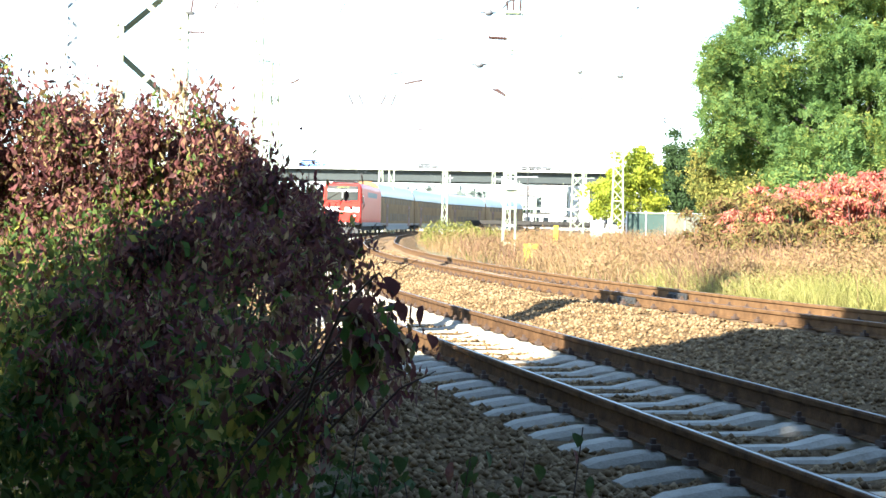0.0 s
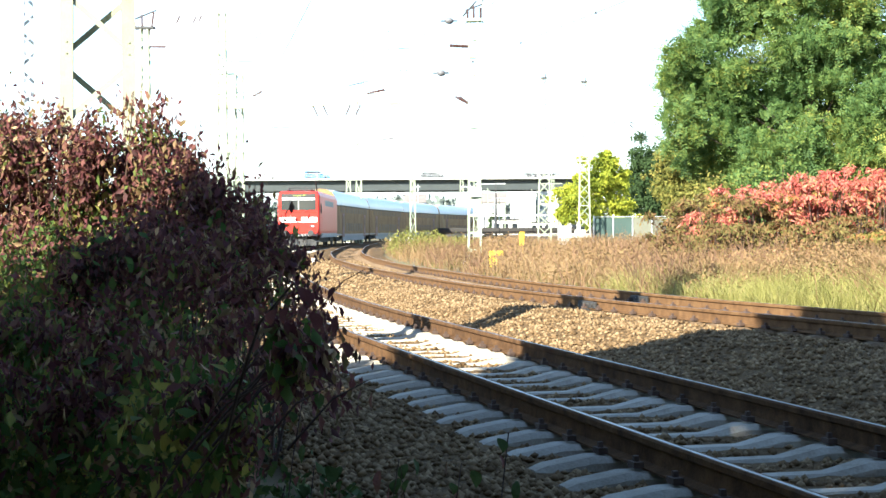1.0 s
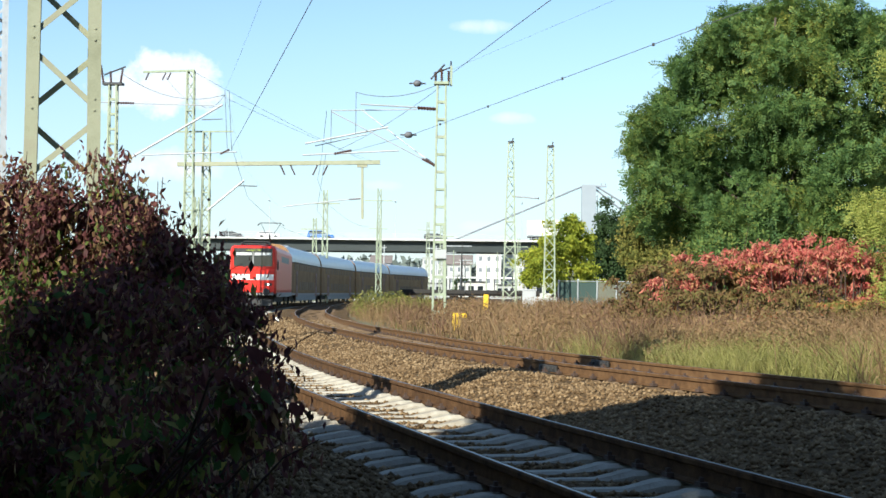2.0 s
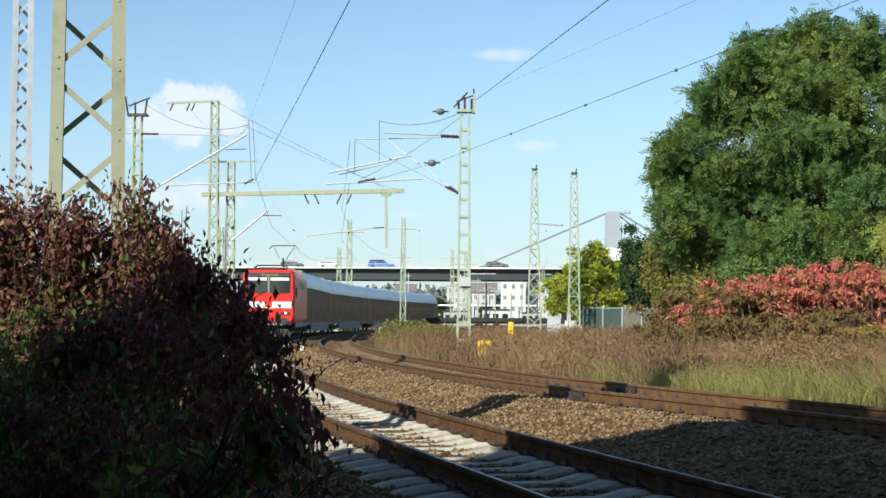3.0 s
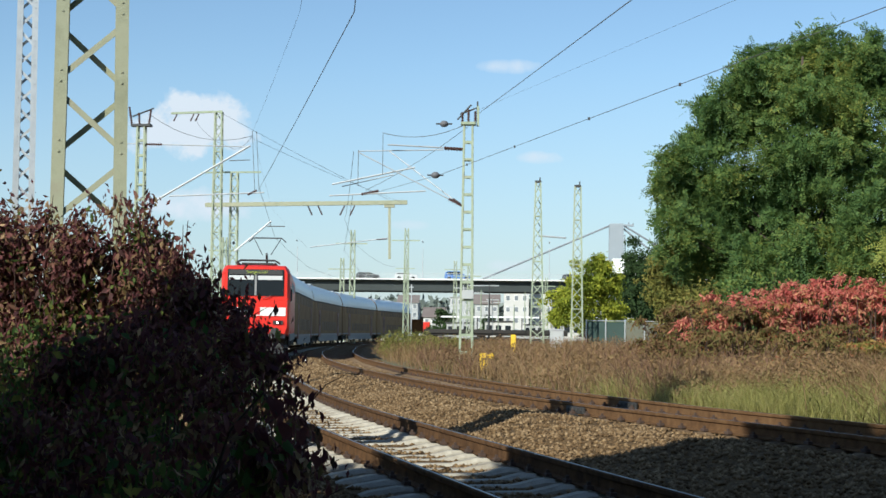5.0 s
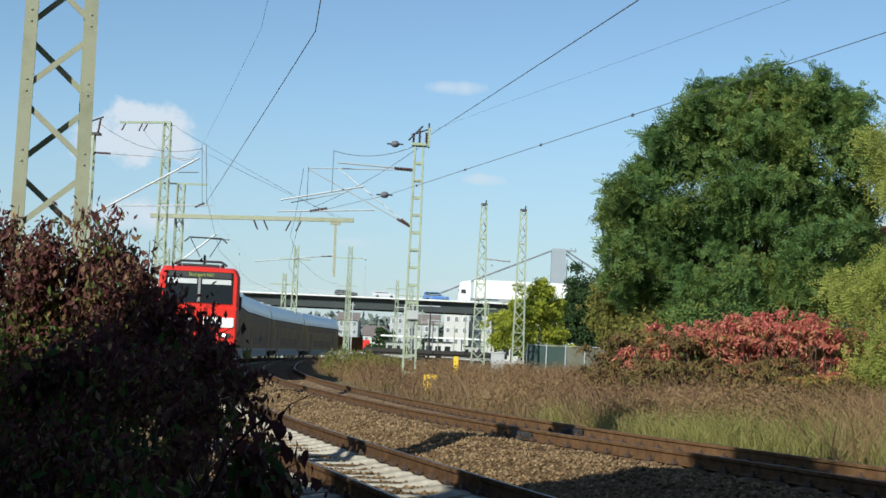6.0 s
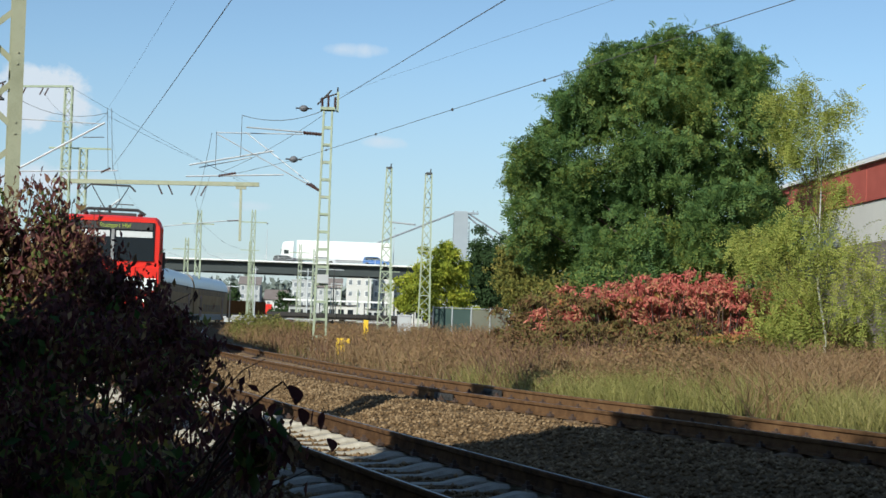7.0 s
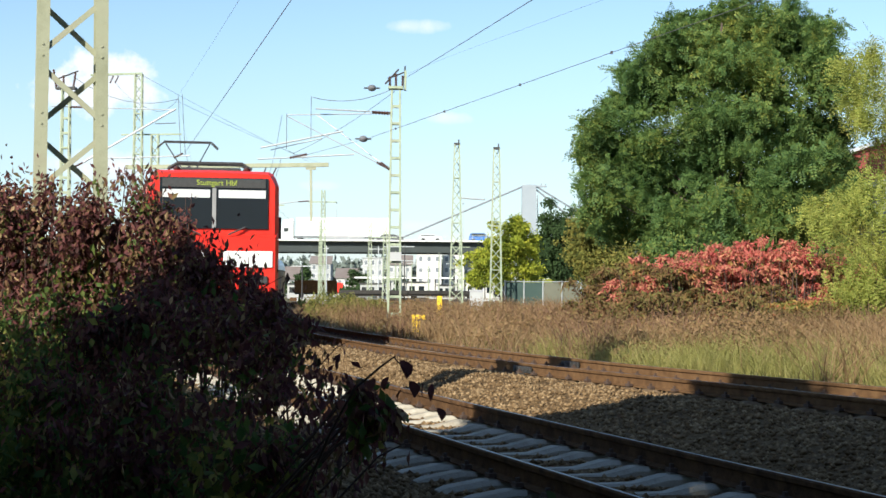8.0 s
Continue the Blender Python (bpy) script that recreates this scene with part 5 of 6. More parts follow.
MAPLE = [(770, 490, 40), (735, 510, 30), (810, 480, 32), (790, 450, 25), (760, 530, 35), (810, 525, 35), (722, 540, 22)]
crown_tree("young_tree", "small yellow-green maple tree behind the masts", (5.6, 118, -0.2), seen_blobs(MAPLE, 118, 1.0), M_LEAFYELLOW, 20000, 0.22, 0.13, M_BARK, 0.15)
DARKS = [(865, 445, 34), (890, 470, 40), (850, 500, 40), (880, 520, 40), (920, 460, 40)]
crown_tree("dark_tree", "dark green tree behind the fence", (11.0, 135, -0.2), seen_blobs(DARKS, 135, 1.5), M_LEAFDARK, 20000, 0.26, 0.16, M_BARK, 0.15)
OLIVE = [(930, 440, 42), (960, 480, 46), (905, 490, 36), (930, 520, 40), (975, 420, 34), (985, 520, 40)]
crown_tree("olive_tree", "olive green tree beside the large robinia", (9.0, 84, -0.2), seen_blobs(OLIVE, 84, 1.0), M_LEAFOLIVE, 20000, 0.18, 0.14, M_BARK, 0.15)
BIRCH = [(1380, 150, 26), (1395, 200, 26), (1500, 150, 20), (1425, 120, 20), (1425, 150, 24), (1440, 200, 28), (1470, 170, 22), (1410, 230, 22), (1450, 260, 30), (1490, 230, 18), (1500, 300, 18), (1460, 330, 36), (1420, 370, 36), (1375, 400, 36), (1340, 430, 30), (1400, 440, 44), (1460, 420, 48), (1530, 420, 50), (1400, 510, 50),
         (1460, 510, 48), (1530, 500, 52), (1440, 565, 40), (1380, 560, 36), (1520, 570, 45), (1600, 480, 60), (1620, 560, 60), (1320, 400, 20)]
crown_tree("birch_tree", "slender birch with pale trunk and hanging yellow-green leaves", (11.45, 37.7, -0.1), seen_blobs(BIRCH, 38.5, 0.8), M_LEAFBIRCH, 4200, 0.075, 0.036, M_BIRCHBARK, 0.05, 0.9, 0.45, 0.3, 1.12, True, M_TWIG)


def sumac(name, label, x, y, h, leaf_mat, seed):
    """A many-stemmed sumac: forked stems, each ending in a spray of long hanging leaflets."""
    rnd = random.Random(seed)
    t = thing(name, label, "shrub", group="autumn thicket")
    places = []
    for k in range(9):
        a = rnd.uniform(0, 6.283)
        r = rnd.uniform(0.15, 0.75)
        tip = Vector((x + r * math.cos(a), y + r * math.sin(a), h * rnd.uniform(0.5, 1.0)))
        root = Vector((x + 0.1 * math.cos(a), y + 0.1 * math.sin(a), -0.05))
        part("stem", Build().tube([root, root.lerp(tip, 0.5) + Vector((0, 0, 0.12)), tip], [0.025, 0.018, 0.008], 5), M_TWIG, t)
        for j in range(9):
            b = rnd.uniform(0, 6.283)
            L = rnd.uniform(0.25, 0.5)
            end = tip + Vector((math.cos(b) * L, math.sin(b) * L, rnd.uniform(-0.12, 0.12)))
            for i in range(14):
                f = rnd.random()
                p = tip.lerp(end, f)
                places.append((p.x + rnd.gauss(0, 0.025), p.y + rnd.gauss(0, 0.025), p.z - 0.15 * f * f + rnd.gauss(0, 0.02)))
    part("foliage", leaf_mesh("foliage", places, 0.13, leaf_mat, 0.5, 0.32), None, t, kind="stuff")


rnd_s = random.Random(5)
for k in range(30):
    x = 4.4 + 7.2 * k / 29 + rnd_s.uniform(-0.2, 0.2)
    h = float(np.interp(x, [4.4, 5.2, 5.9, 6.5, 7.3, 8.2, 9.4, 11.6], [1.75, 2.2, 2.25, 2.2, 2.5, 2.8, 2.65, 2.3])) * rnd_s.uniform(0.86, 1.04)
    tone = M_SUMACDULL if x < 5.3 or 6.3 < x < 6.75 else M_SUMACMIX if k % 3 == 0 else M_SUMACRED
    words = {M_SUMACDULL: "fading brown and olive sumac shrub in the thicket", M_SUMACMIX: "half-turned orange and green sumac shrub in the thicket", M_SUMACRED: "bright red autumn sumac shrub in the thicket"}[tone]
    sumac("sumac_shrub", words, x, 41 + rnd_s.uniform(-1.3, 1.3), h, tone, 100 + k)
for k in range(22):
    x = 4.0 + 8.6 * k / 21 + rnd_s.uniform(-0.3, 0.3)
    sumac("withered_shrub", "low brown and olive withered shrub before the red thicket", x, 38.4 + rnd_s.uniform(-1.2, 0.8), rnd_s.uniform(0.8, 1.65), M_SUMACMIX if k % 5 == 2 else M_SUMACDULL, 200 + k)
for k in range(7):
    x = 5.6 + 1.25 * k
    make_hedge("undergrowth_shrub", "dark green shrub under the robinia behind the red thicket", [(x, 47.5 + 0.6 * math.sin(k * 2.2), 1.0, 0.95, 1.0, 1.3), (x + 0.6, 48.5, 1.7 + 0.4 * math.sin(k * 1.3), 0.85, 0.9, 1.15)], 3400, 0.13, M_LEAFOLIVE if k % 3 == 0 else M_LEAFTREE, 14)
make_hedge("green_shrub", "green shrub by the second track", [(-5.2, 74, 0.5, 1.0, 1.6, 0.75), (-4.0, 72, 0.5, 0.9, 1.4, 0.7), (-2.8, 71, 0.35, 1.0, 1.2, 0.6)], 7000, 0.10, M_WEEDLEAF, 30)

# the dark dogwood close to the camera: far and tall at one end, low and near at the other
near_blobs = [(-3.6, 12.5, 1.2, 0.75, 0.7, 1.2), (-4.4, 12.7, 1.35, 0.8, 0.8, 1.25), (-5.2, 12.8, 1.2, 0.8, 0.8, 1.15), (-2.9, 12.3, 1.15, 0.6, 0.6, 1.15), (-2.5, 12.2, 1.1, 0.45, 0.5, 1.08), (-2.2, 11.9, 1.0, 0.35, 0.4, 0.9), (-3.3, 11.2, 0.4, 1.0, 0.8, 0.95),
              (-1.83, 11.2, 1.1, 0.3, 0.3, 0.6), (-2.2, 11.0, 0.6, 0.5, 0.6, 0.85), (-1.42, 10.3, 0.75, 0.44, 0.5, 0.7), (-1.24, 9.2, 0.66, 0.4, 0.6, 0.68), (-2.0, 9.6, 0.55, 0.7, 0.6, 0.85), (-2.8, 9.8, 0.3, 0.8, 0.7, 0.8),
              (-1.04, 8.2, 0.48, 0.34, 0.5, 0.6), (-1.6, 8.2, 0.2, 0.6, 0.6, 0.65), (-2.3, 8.2, 0.1, 0.7, 0.6, 0.7), (-0.9, 7.0, 0.42, 0.28, 0.45, 0.45), (-1.3, 7.0, 0.15, 0.5, 0.5, 0.6), (-1.9, 7.0, 0.05, 0.6, 0.5, 0.6), (-0.75, 6.0, 0.45, 0.16, 0.35, 0.28), (-0.36, 5.1, 0.78, 0.12, 0.25, 0.14), (-0.95, 6.0, 0.3, 0.4, 0.4, 0.45)]
near_blobs += [(-1.55, 11.0, 1.05, 0.26, 0.3, 0.5), (-1.35, 10.4, 0.95, 0.22, 0.3, 0.42), (-1.95, 11.6, 1.35, 0.22, 0.3, 0.35)]
near_blobs += [(-5.4 + 0.4 * k, 12.5, 1.45, 0.36, 0.42, 0.97 - 0.035 * k + 0.05 * math.sin(k * 2.6)) for k in range(8)]


def make_bush():
    t = thing("dogwood_bush", "large dark red and green dogwood bush in shade", "bush")
    for q in near_blobs:
        for _ in range(5 if q[1] > 9.5 else 2):
            a = RNG.normal(size=3) * 0.4
            tip = Vector((q[0] + a[0] * q[3], q[1] + a[1] * q[4], q[2] + (0.2 + abs(a[2])) * q[5] * 0.9))
            lean = max(0.0, min(1.0, (10.0 - q[1]) / 3.0))
            root = Vector((q[0] + a[0] * 0.2 - 1.0 * lean, q[1] + a[1] * 0.2 + 1.0 * lean, -0.6))
            part("stem", Build().tube([root, root.lerp(tip, 0.5) + Vector((RNG.normal() * 0.06, RNG.normal() * 0.06, 0.04)), tip], [0.014, 0.009, 0.003] if q[1] > 9.5 else [0.006, 0.004, 0.002], 5), M_TWIG, t)
    ell = []
    for q in near_blobs:
        for _ in range(9):
            v = RNG.normal(size=3)
            v = v / np.linalg.norm(v) * 0.75
            r = RNG.uniform(0.22, 0.4)
            ell.append((q[0] + v[0] * q[3], q[1] + v[1] * q[4], q[2] + v[2] * q[5], q[3] * r, q[4] * r, q[5] * r * 0.8))
    def thinned(q, floor):
        """Fewer leaves on the side towards the rails, so that light shows through."""
        d, _ = side_of(q[:, 0], q[:, 1])
        edge = -3.2 - 0.15 * np.sin(q[:, 2] * 7 + q[:, 1] * 2.3) + 0.8 * np.clip((q[:, 2] - 0.6) / 0.4, 0, 1)
        return q[RNG.random(len(q)) < floor + (1 - floor) * np.clip((edge - d) / 0.55, 0, 1)]
    places = thinned(clump_places(88000, ell, 0.1, 0.58), 0.12)
    ph = np.sin(places[:, 0] * 2.3 + 1.0) * np.sin(places[:, 1] * 1.1) + 0.6 * np.sin(places[:, 0] * 5.1 + places[:, 2] * 4.3)
    far_end = np.clip((-places[:, 0] - 2.6) * 0.6, -0.6, 1.0) + np.clip((0.7 - places[:, 2]) * 0.9, -0.9, 0.7)
    green = ph * 0.6 + far_end + RNG.normal(size=len(places)) * 0.45 > 0.12
    part("foliage", leaf_mesh("foliage", places[~green], 0.058, M_BUSHLEAF, 0.7, 0.42), None, t, "drooping dark red leaves", kind="stuff")
    part("green_foliage", leaf_mesh("green_foliage", places[green], 0.060, M_BUSHYELLOW, 0.6, 0.44), None, t, "dark green and yellowing leaves", kind="stuff")
    inner = thinned(clump_places(40000, [(q[0], q[1], q[2], q[3] * 0.92, q[4] * 0.92, q[5] * 0.92) for q in near_blobs], 0.1), 0.02)
    low = inner[:, 2] + 0.35 * np.sin(inner[:, 0] * 2.7) + 0.5 * RNG.normal(size=len(inner)) < 0.75
    part("inner_foliage", leaf_mesh("inner_foliage", inner[low], 0.07, M_BUSHYELLOW, 0.6, 0.55), None, t, "dark green lower leaves", kind="stuff")
    part("upper_foliage", leaf_mesh("upper_foliage", inner[~low], 0.064, M_BUSHLEAF, 0.7, 0.5), None, t, "drooping dark red leaves", kind="stuff")
    loose = [(-0.5, 6.3, 0.62, 0.28, 0.6, 0.26), (-0.62, 7.4, 0.5, 0.25, 0.5, 0.35), (-0.85, 8.8, 0.6, 0.25, 0.5, 0.45), (-1.1, 10.2, 0.8, 0.25, 0.4, 0.5), (-0.38, 5.2, 0.76, 0.16, 0.3, 0.16), (-1.75, 11.3, 1.2, 0.4, 0.4, 0.6), (-2.5, 12.2, 1.5, 0.5, 0.4, 0.7), (-1.86, 11.3, 1.68, 0.12, 0.15, 0.16), (-2.7, 12.3, 2.2, 0.35, 0.35, 0.2), (-4.7, 12.6, 2.55, 0.25, 0.3, 0.2)]
    part("outer_leaves", leaf_mesh("outer_leaves", clump_places(2000, loose, 0.1), 0.064, M_BUSHLEAF, 1.1, 0.42), None, t, kind="stuff")
    for q in loose[:5]:
        for _ in range(6):
            a = RNG.normal(size=3) * 0.5
            tip = Vector((q[0] + a[0] * q[3], q[1] + a[1] * q[4], q[2] + a[2] * q[5]))
            part("twig", Build().tube([tip + Vector((-0.35, 0.15, -0.3)), tip + Vector((-0.15, 0.05, -0.08)), tip], [0.006, 0.004, 0.002], 4), M_TWIG, t)
    # the loose sprig that stands out before the rails
    sprig = [(-0.62, 5.2, 0.45), (-0.5, 4.9, 0.72), (-0.4, 4.65, 0.9), (-0.3, 4.45, 0.99), (-0.25, 4.35, 1.03), (-0.2, 4.3, 0.97)]
    part("sprig", Build().tube(sprig, [0.007, 0.006, 0.005, 0.004, 0.003, 0.002], 5), M_TWIG, t)
    for k, (p, s) in enumerate([((-0.225, 4.31, 1.02), 0.065), ((-0.19, 4.3, 0.95), 0.06), ((-0.15, 4.3, 0.945), 0.055), ((-0.27, 4.36, 0.96), 0.05), ((-0.32, 4.45, 0.95), 0.05), ((-0.12, 4.3, 0.94), 0.06), ((-0.42, 4.65, 0.95), 0.06), ((-0.1, 4.3, 0.86), 0.045), ((-0.46, 4.8, 0.85), 0.06), ((-0.36, 4.6, 0.82), 0.055)]):
        part("leaf", curled_leaf(p, s, k), M_BUSHLEAF, t)
    return t


def curled_leaf(p, s, k):
    """One broad hanging leaf, cupped along its midrib and curled down at the tip."""
    b = Build()
    a = 0.9 * k
    for i in range(6):
        u = i / 5
        w = s * 0.36 * math.sin(math.pi * min(0.98, u * 0.9 + 0.08))
        z = -s * u * 0.95
        x = s * 0.35 * math.sin(u * 2.2)
        for sgn in (-1, 0, 1):
            b.v.append((p[0] + x * math.cos(a) + sgn * w * math.sin(a + 1.2), p[1] + x * math.sin(a) + sgn * w * 0.4, p[2] + z + abs(sgn) * w * 0.3))
    for i in range(5):
        for j in range(2):
            q = i * 3 + j
            b.f.append((q, q + 1, q + 4, q + 3))
    return b


make_bush()
make_hedge("bramble_shrub", "low dark bramble under the bush beside the ballast", [(-0.9, 8.6, -0.45, 0.5, 0.5, 0.3), (-1.5, 7.8, -0.4, 0.7, 0.6, 0.35), (-0.35, 9.4, -0.5, 0.35, 0.4, 0.2), (-1.9, 6.8, -0.4, 0.6, 0.5, 0.4)], 2200, 0.08, M_BUSHGREEN, 3, 0.3, floor=-0.65)


def make_shoot(x, y, h, leaves, lean):
    """A young dogwood shoot: one thin stem with a few broad hanging leaves."""
    t = thing("young_shoot", "thin young dogwood shoot with a few dark leaves", "plant", group="young shoots")
    z0 = float(ground_height(np.array([x]), np.array([y]))[0])
    line = [(x + lean * u * u, y + 0.05 * u, z0 + h * u) for u in (0, 0.35, 0.7, 1.0)]
    part("stem", Build().tube(line, [0.004, 0.0035, 0.003, 0.002], 5), M_TWIG, t)
    for k in range(leaves):
        u = 0.35 + 0.65 * (k + 0.5) / leaves
        a = 2.4 * k
        p = (x + lean * u * u + 0.06 * math.cos(a), y + 0.06 * math.sin(a), z0 + h * u + 0.03)
        part("leaf", curled_leaf(p, 0.062 + 0.018 * math.sin(k * 1.7), k), M_BUSHGREEN if k % 3 else M_BUSHLEAF, t)


for q in ((-0.42, 5.6, 0.8, 9, 0.05), (-0.1, 5.2, 0.85, 14, 0.08), (0.02, 5.5, 0.75, 12, -0.06), (0.3, 5.1, 0.9, 8, 0.06), (-0.25, 5.9, 0.7, 12, -0.08), (-0.62, 6.4, 1.0, 9, 0.1), (0.1, 6.3, 0.6, 10, 0.05)):
    make_shoot(*q)
# hedge added out of view so the dogwood's lower half lies in shade
make_hedge("thicket", "dense green thicket out of view, placed to shade the dogwood", [(-4.7 - 0.75 * k, 9.1 + 0.25 * math.sin(k * 2.1), 0.8, 0.75, 0.7, 1.2 + 0.2 * math.sin(k * 1.9)) for k in range(4)], 5000, 0.11, M_BUSHGREEN, 30, 0.4, floor=-0.7)
thick = [(-4.6 + 0.35 * math.sin(k * 2.3), 14.6 + 1.1 * k, 0.5, 0.9, 0.8, 0.9 + 0.25 * math.sin(k * 1.7)) for k in range(7)]
make_hedge("thicket", "dense green lineside thicket round the tower's foot", thick, 9000, 0.11, M_BUSHGREEN, 30, 0.4, floor=-0.7)

for k in range(5):
    p, a = on_line(S_A, X_A, Y_A, 11.5 + 1.7 * k, -3.0 - 0.15 * math.sin(k * 2.0), 0)
    make_hedge("bramble_shrub", "dark green bramble clump on the ballast shoulder", [(p.x, p.y, -0.25, 0.5, 0.7, 0.6), (p.x - 0.5, p.y, -0.2, 0.5, 0.7, 0.7)], 2200, 0.10, M_BUSHGREEN, 8, 0.3, floor=-0.65)

# unseen trees on the sun's side and behind the camera, placed to shade the foreground and block sky light
SHADE = [(-3.9, 6.3, 11.0, 1.25, 0.28), (2.9, -2.8, 10.5, 3.3, 0.42), (14.2, 2.5, 12.0, 4.0, 0.15), (15.0, -5.0, 12.0, 4.0, 0.15), (-4.1, 4.2, 10.6, 2.3, 0.1), (-3.7, 0.9, 10.6, 2.5, 0.05), (-2.4, -3.0, 10.6, 2.6, 0.05), (0.8, -5.4, 10.4, 2.6, 0.05), (4.6, -6.2, 10.4, 2.6, 0.05), (8.4, -5.4, 9.5, 2.6, 0.05), (-6.4, -2.2, 13.5, 2.8, 0.05), (-3.5, -7.5, 13.5, 3.0, 0.05), (1.5, -9.5, 13.0, 3.0, 0.05), (6.5, -10.5, 13.0, 3.0, 0.05), (11.5, -8.0, 11.0, 3.0, 0.05)]
for k, (x, y, h, r, low) in enumerate(SHADE):
    make_tree("lineside_tree", "leafy green tree out of view, placed for its shade", (x, y, -0.6), h, r, M_LEAFDARK, 15000, 0.36, low, 34, 30 + k, trunk_r=0.14)

# ---------------------------------------------------------------- fence and small things
fx0, fx1, fy = 5.0, 15.0, 106.6
fe = thing("site_fence", "green and grey sheet fence with pale posts", "fence")
for k in range(8):
    x = fx0 + k * 1.3
    part("panel", Build().box((x + 0.65, fy, 0.95), (1.24, 0.04, 2.0), None, 0.008), M_FENCEGREEN if k < 2 else M_FENCEGREY, fe)
    part("post", Build().rod((x, fy - 0.06, -0.2), (x, fy - 0.06, 2.1), 0.05), M_GALV, fe)
part("top_rail", Build().rod((fx0, fy - 0.06, 2.02), (fx0 + 10.4, fy - 0.06, 2.02), 0.03), M_GALV, fe)
yp = thing("marker_post", "upright yellow marker post in the weeds", "post", Matrix.Translation((0.25, 61.5, 0)))
part("post", Build().box((0, 0, 0.55), (0.2, 0.12, 1.1), None, 0.02), M_YELLOW, yp)
yb = thing("cable_box", "small yellow cable marker box in the weeds", "box", Matrix.Translation((-0.55, 46.1, 0)))
part("box", Build().box((0, 0, 0.3), (0.26, 0.2, 0.5), None, 0.02), M_YELLOW, yb)
part("lid", Build().box((0.08, 0, 0.5), (0.42, 0.24, 0.14), None, 0.02), M_YELLOW, yb)

# ---------------------------------------------------------------- hall, houses and station yard


def make_hall():
    t = thing("factory_hall", "long hall with a red clad eave band and pale lower wall", "building")
    part("wall", Build().box((23.4, 62, 3.2), (6.0, 40, 6.8), None, 0.02), M_PLASTER, t)
    for k in range(16):
        part("clad_panel", Build().box((20.36, 43.2 + 2.5 * k, 7.35), (0.08, 2.44, 1.5), None, 0.01), M_BRICKRED, t, "red metal cladding panel")
    part("wall_core", Build().box((23.4, 62, 7.35), (5.9, 40, 1.5)), M_BRICKRED, t)
    part("brown_base", Build().box((20.33, 62, 2.4), (0.1, 40, 5.0), None, 0.01), M_ROOFTILE, t)
    part("eave", Build().box((23.4, 62, 8.2), (6.5, 40.4, 0.16), None, 0.03), M_WHITE, t, "white eave trim")
    part("roof", Build().box((23.4, 62, 8.35), (6.0, 40, 0.15), None, 0.03), M_GREYROOF, t)
    part("chimney", Build().box((20.8, 58.5, 8.8), (0.7, 0.7, 0.9), None, 0.03), M_PLASTER, t)


def make_house(x, y, w, h, wall_mat, roof, floors, label):
    """A house with rows of windows and a pitched or flat roof."""
    t = thing("house", label, "house", group="houses beyond the yard")
    dp = 10.0
    part("wall", Build().box((x, y + dp / 2, h / 2 - 0.4), (w, dp, h), None, 0.03), wall_mat, t)
    if roof:
        part("roof", Build().loft([[(x - w / 2 - 0.4, y - 0.5, h - 0.45), (x + w / 2 + 0.4, y - 0.5, h - 0.45), (x + w / 2 + 0.4, y - 0.4, h - 0.25), (x - w / 2 - 0.4, y - 0.4, h - 0.25)], [(x - w / 2 - 0.4, y + dp / 2, h + roof - 0.2), (x + w / 2 + 0.4, y + dp / 2, h + roof - 0.2), (x + w / 2 + 0.4, y + dp / 2, h + roof), (x - w / 2 - 0.4, y + dp / 2, h + roof)]]), M_ROOFTILE, t)
    else:
        part("roof", Build().box((x, y + dp / 2, h - 0.3), (w + 0.5, dp + 0.5, 0.25), None, 0.05), M_CONCRETE, t)
    n = max(2, int(w / 1.8))
    for f in range(floors):
        for k in range(n):
            wx = x - w / 2 + w * (k + 0.5) / n
            z = -0.4 + h * (f + 0.55) / floors
            wd = part("window", Build().box((wx, y - 0.02, z), (1.15, 0.1, 1.5), None, 0.01), M_WHITE, t)
            part("pane", Build().box((wx, y - 0.08, z), (0.95, 0.04, 1.3)), M_FARPANE, wd)


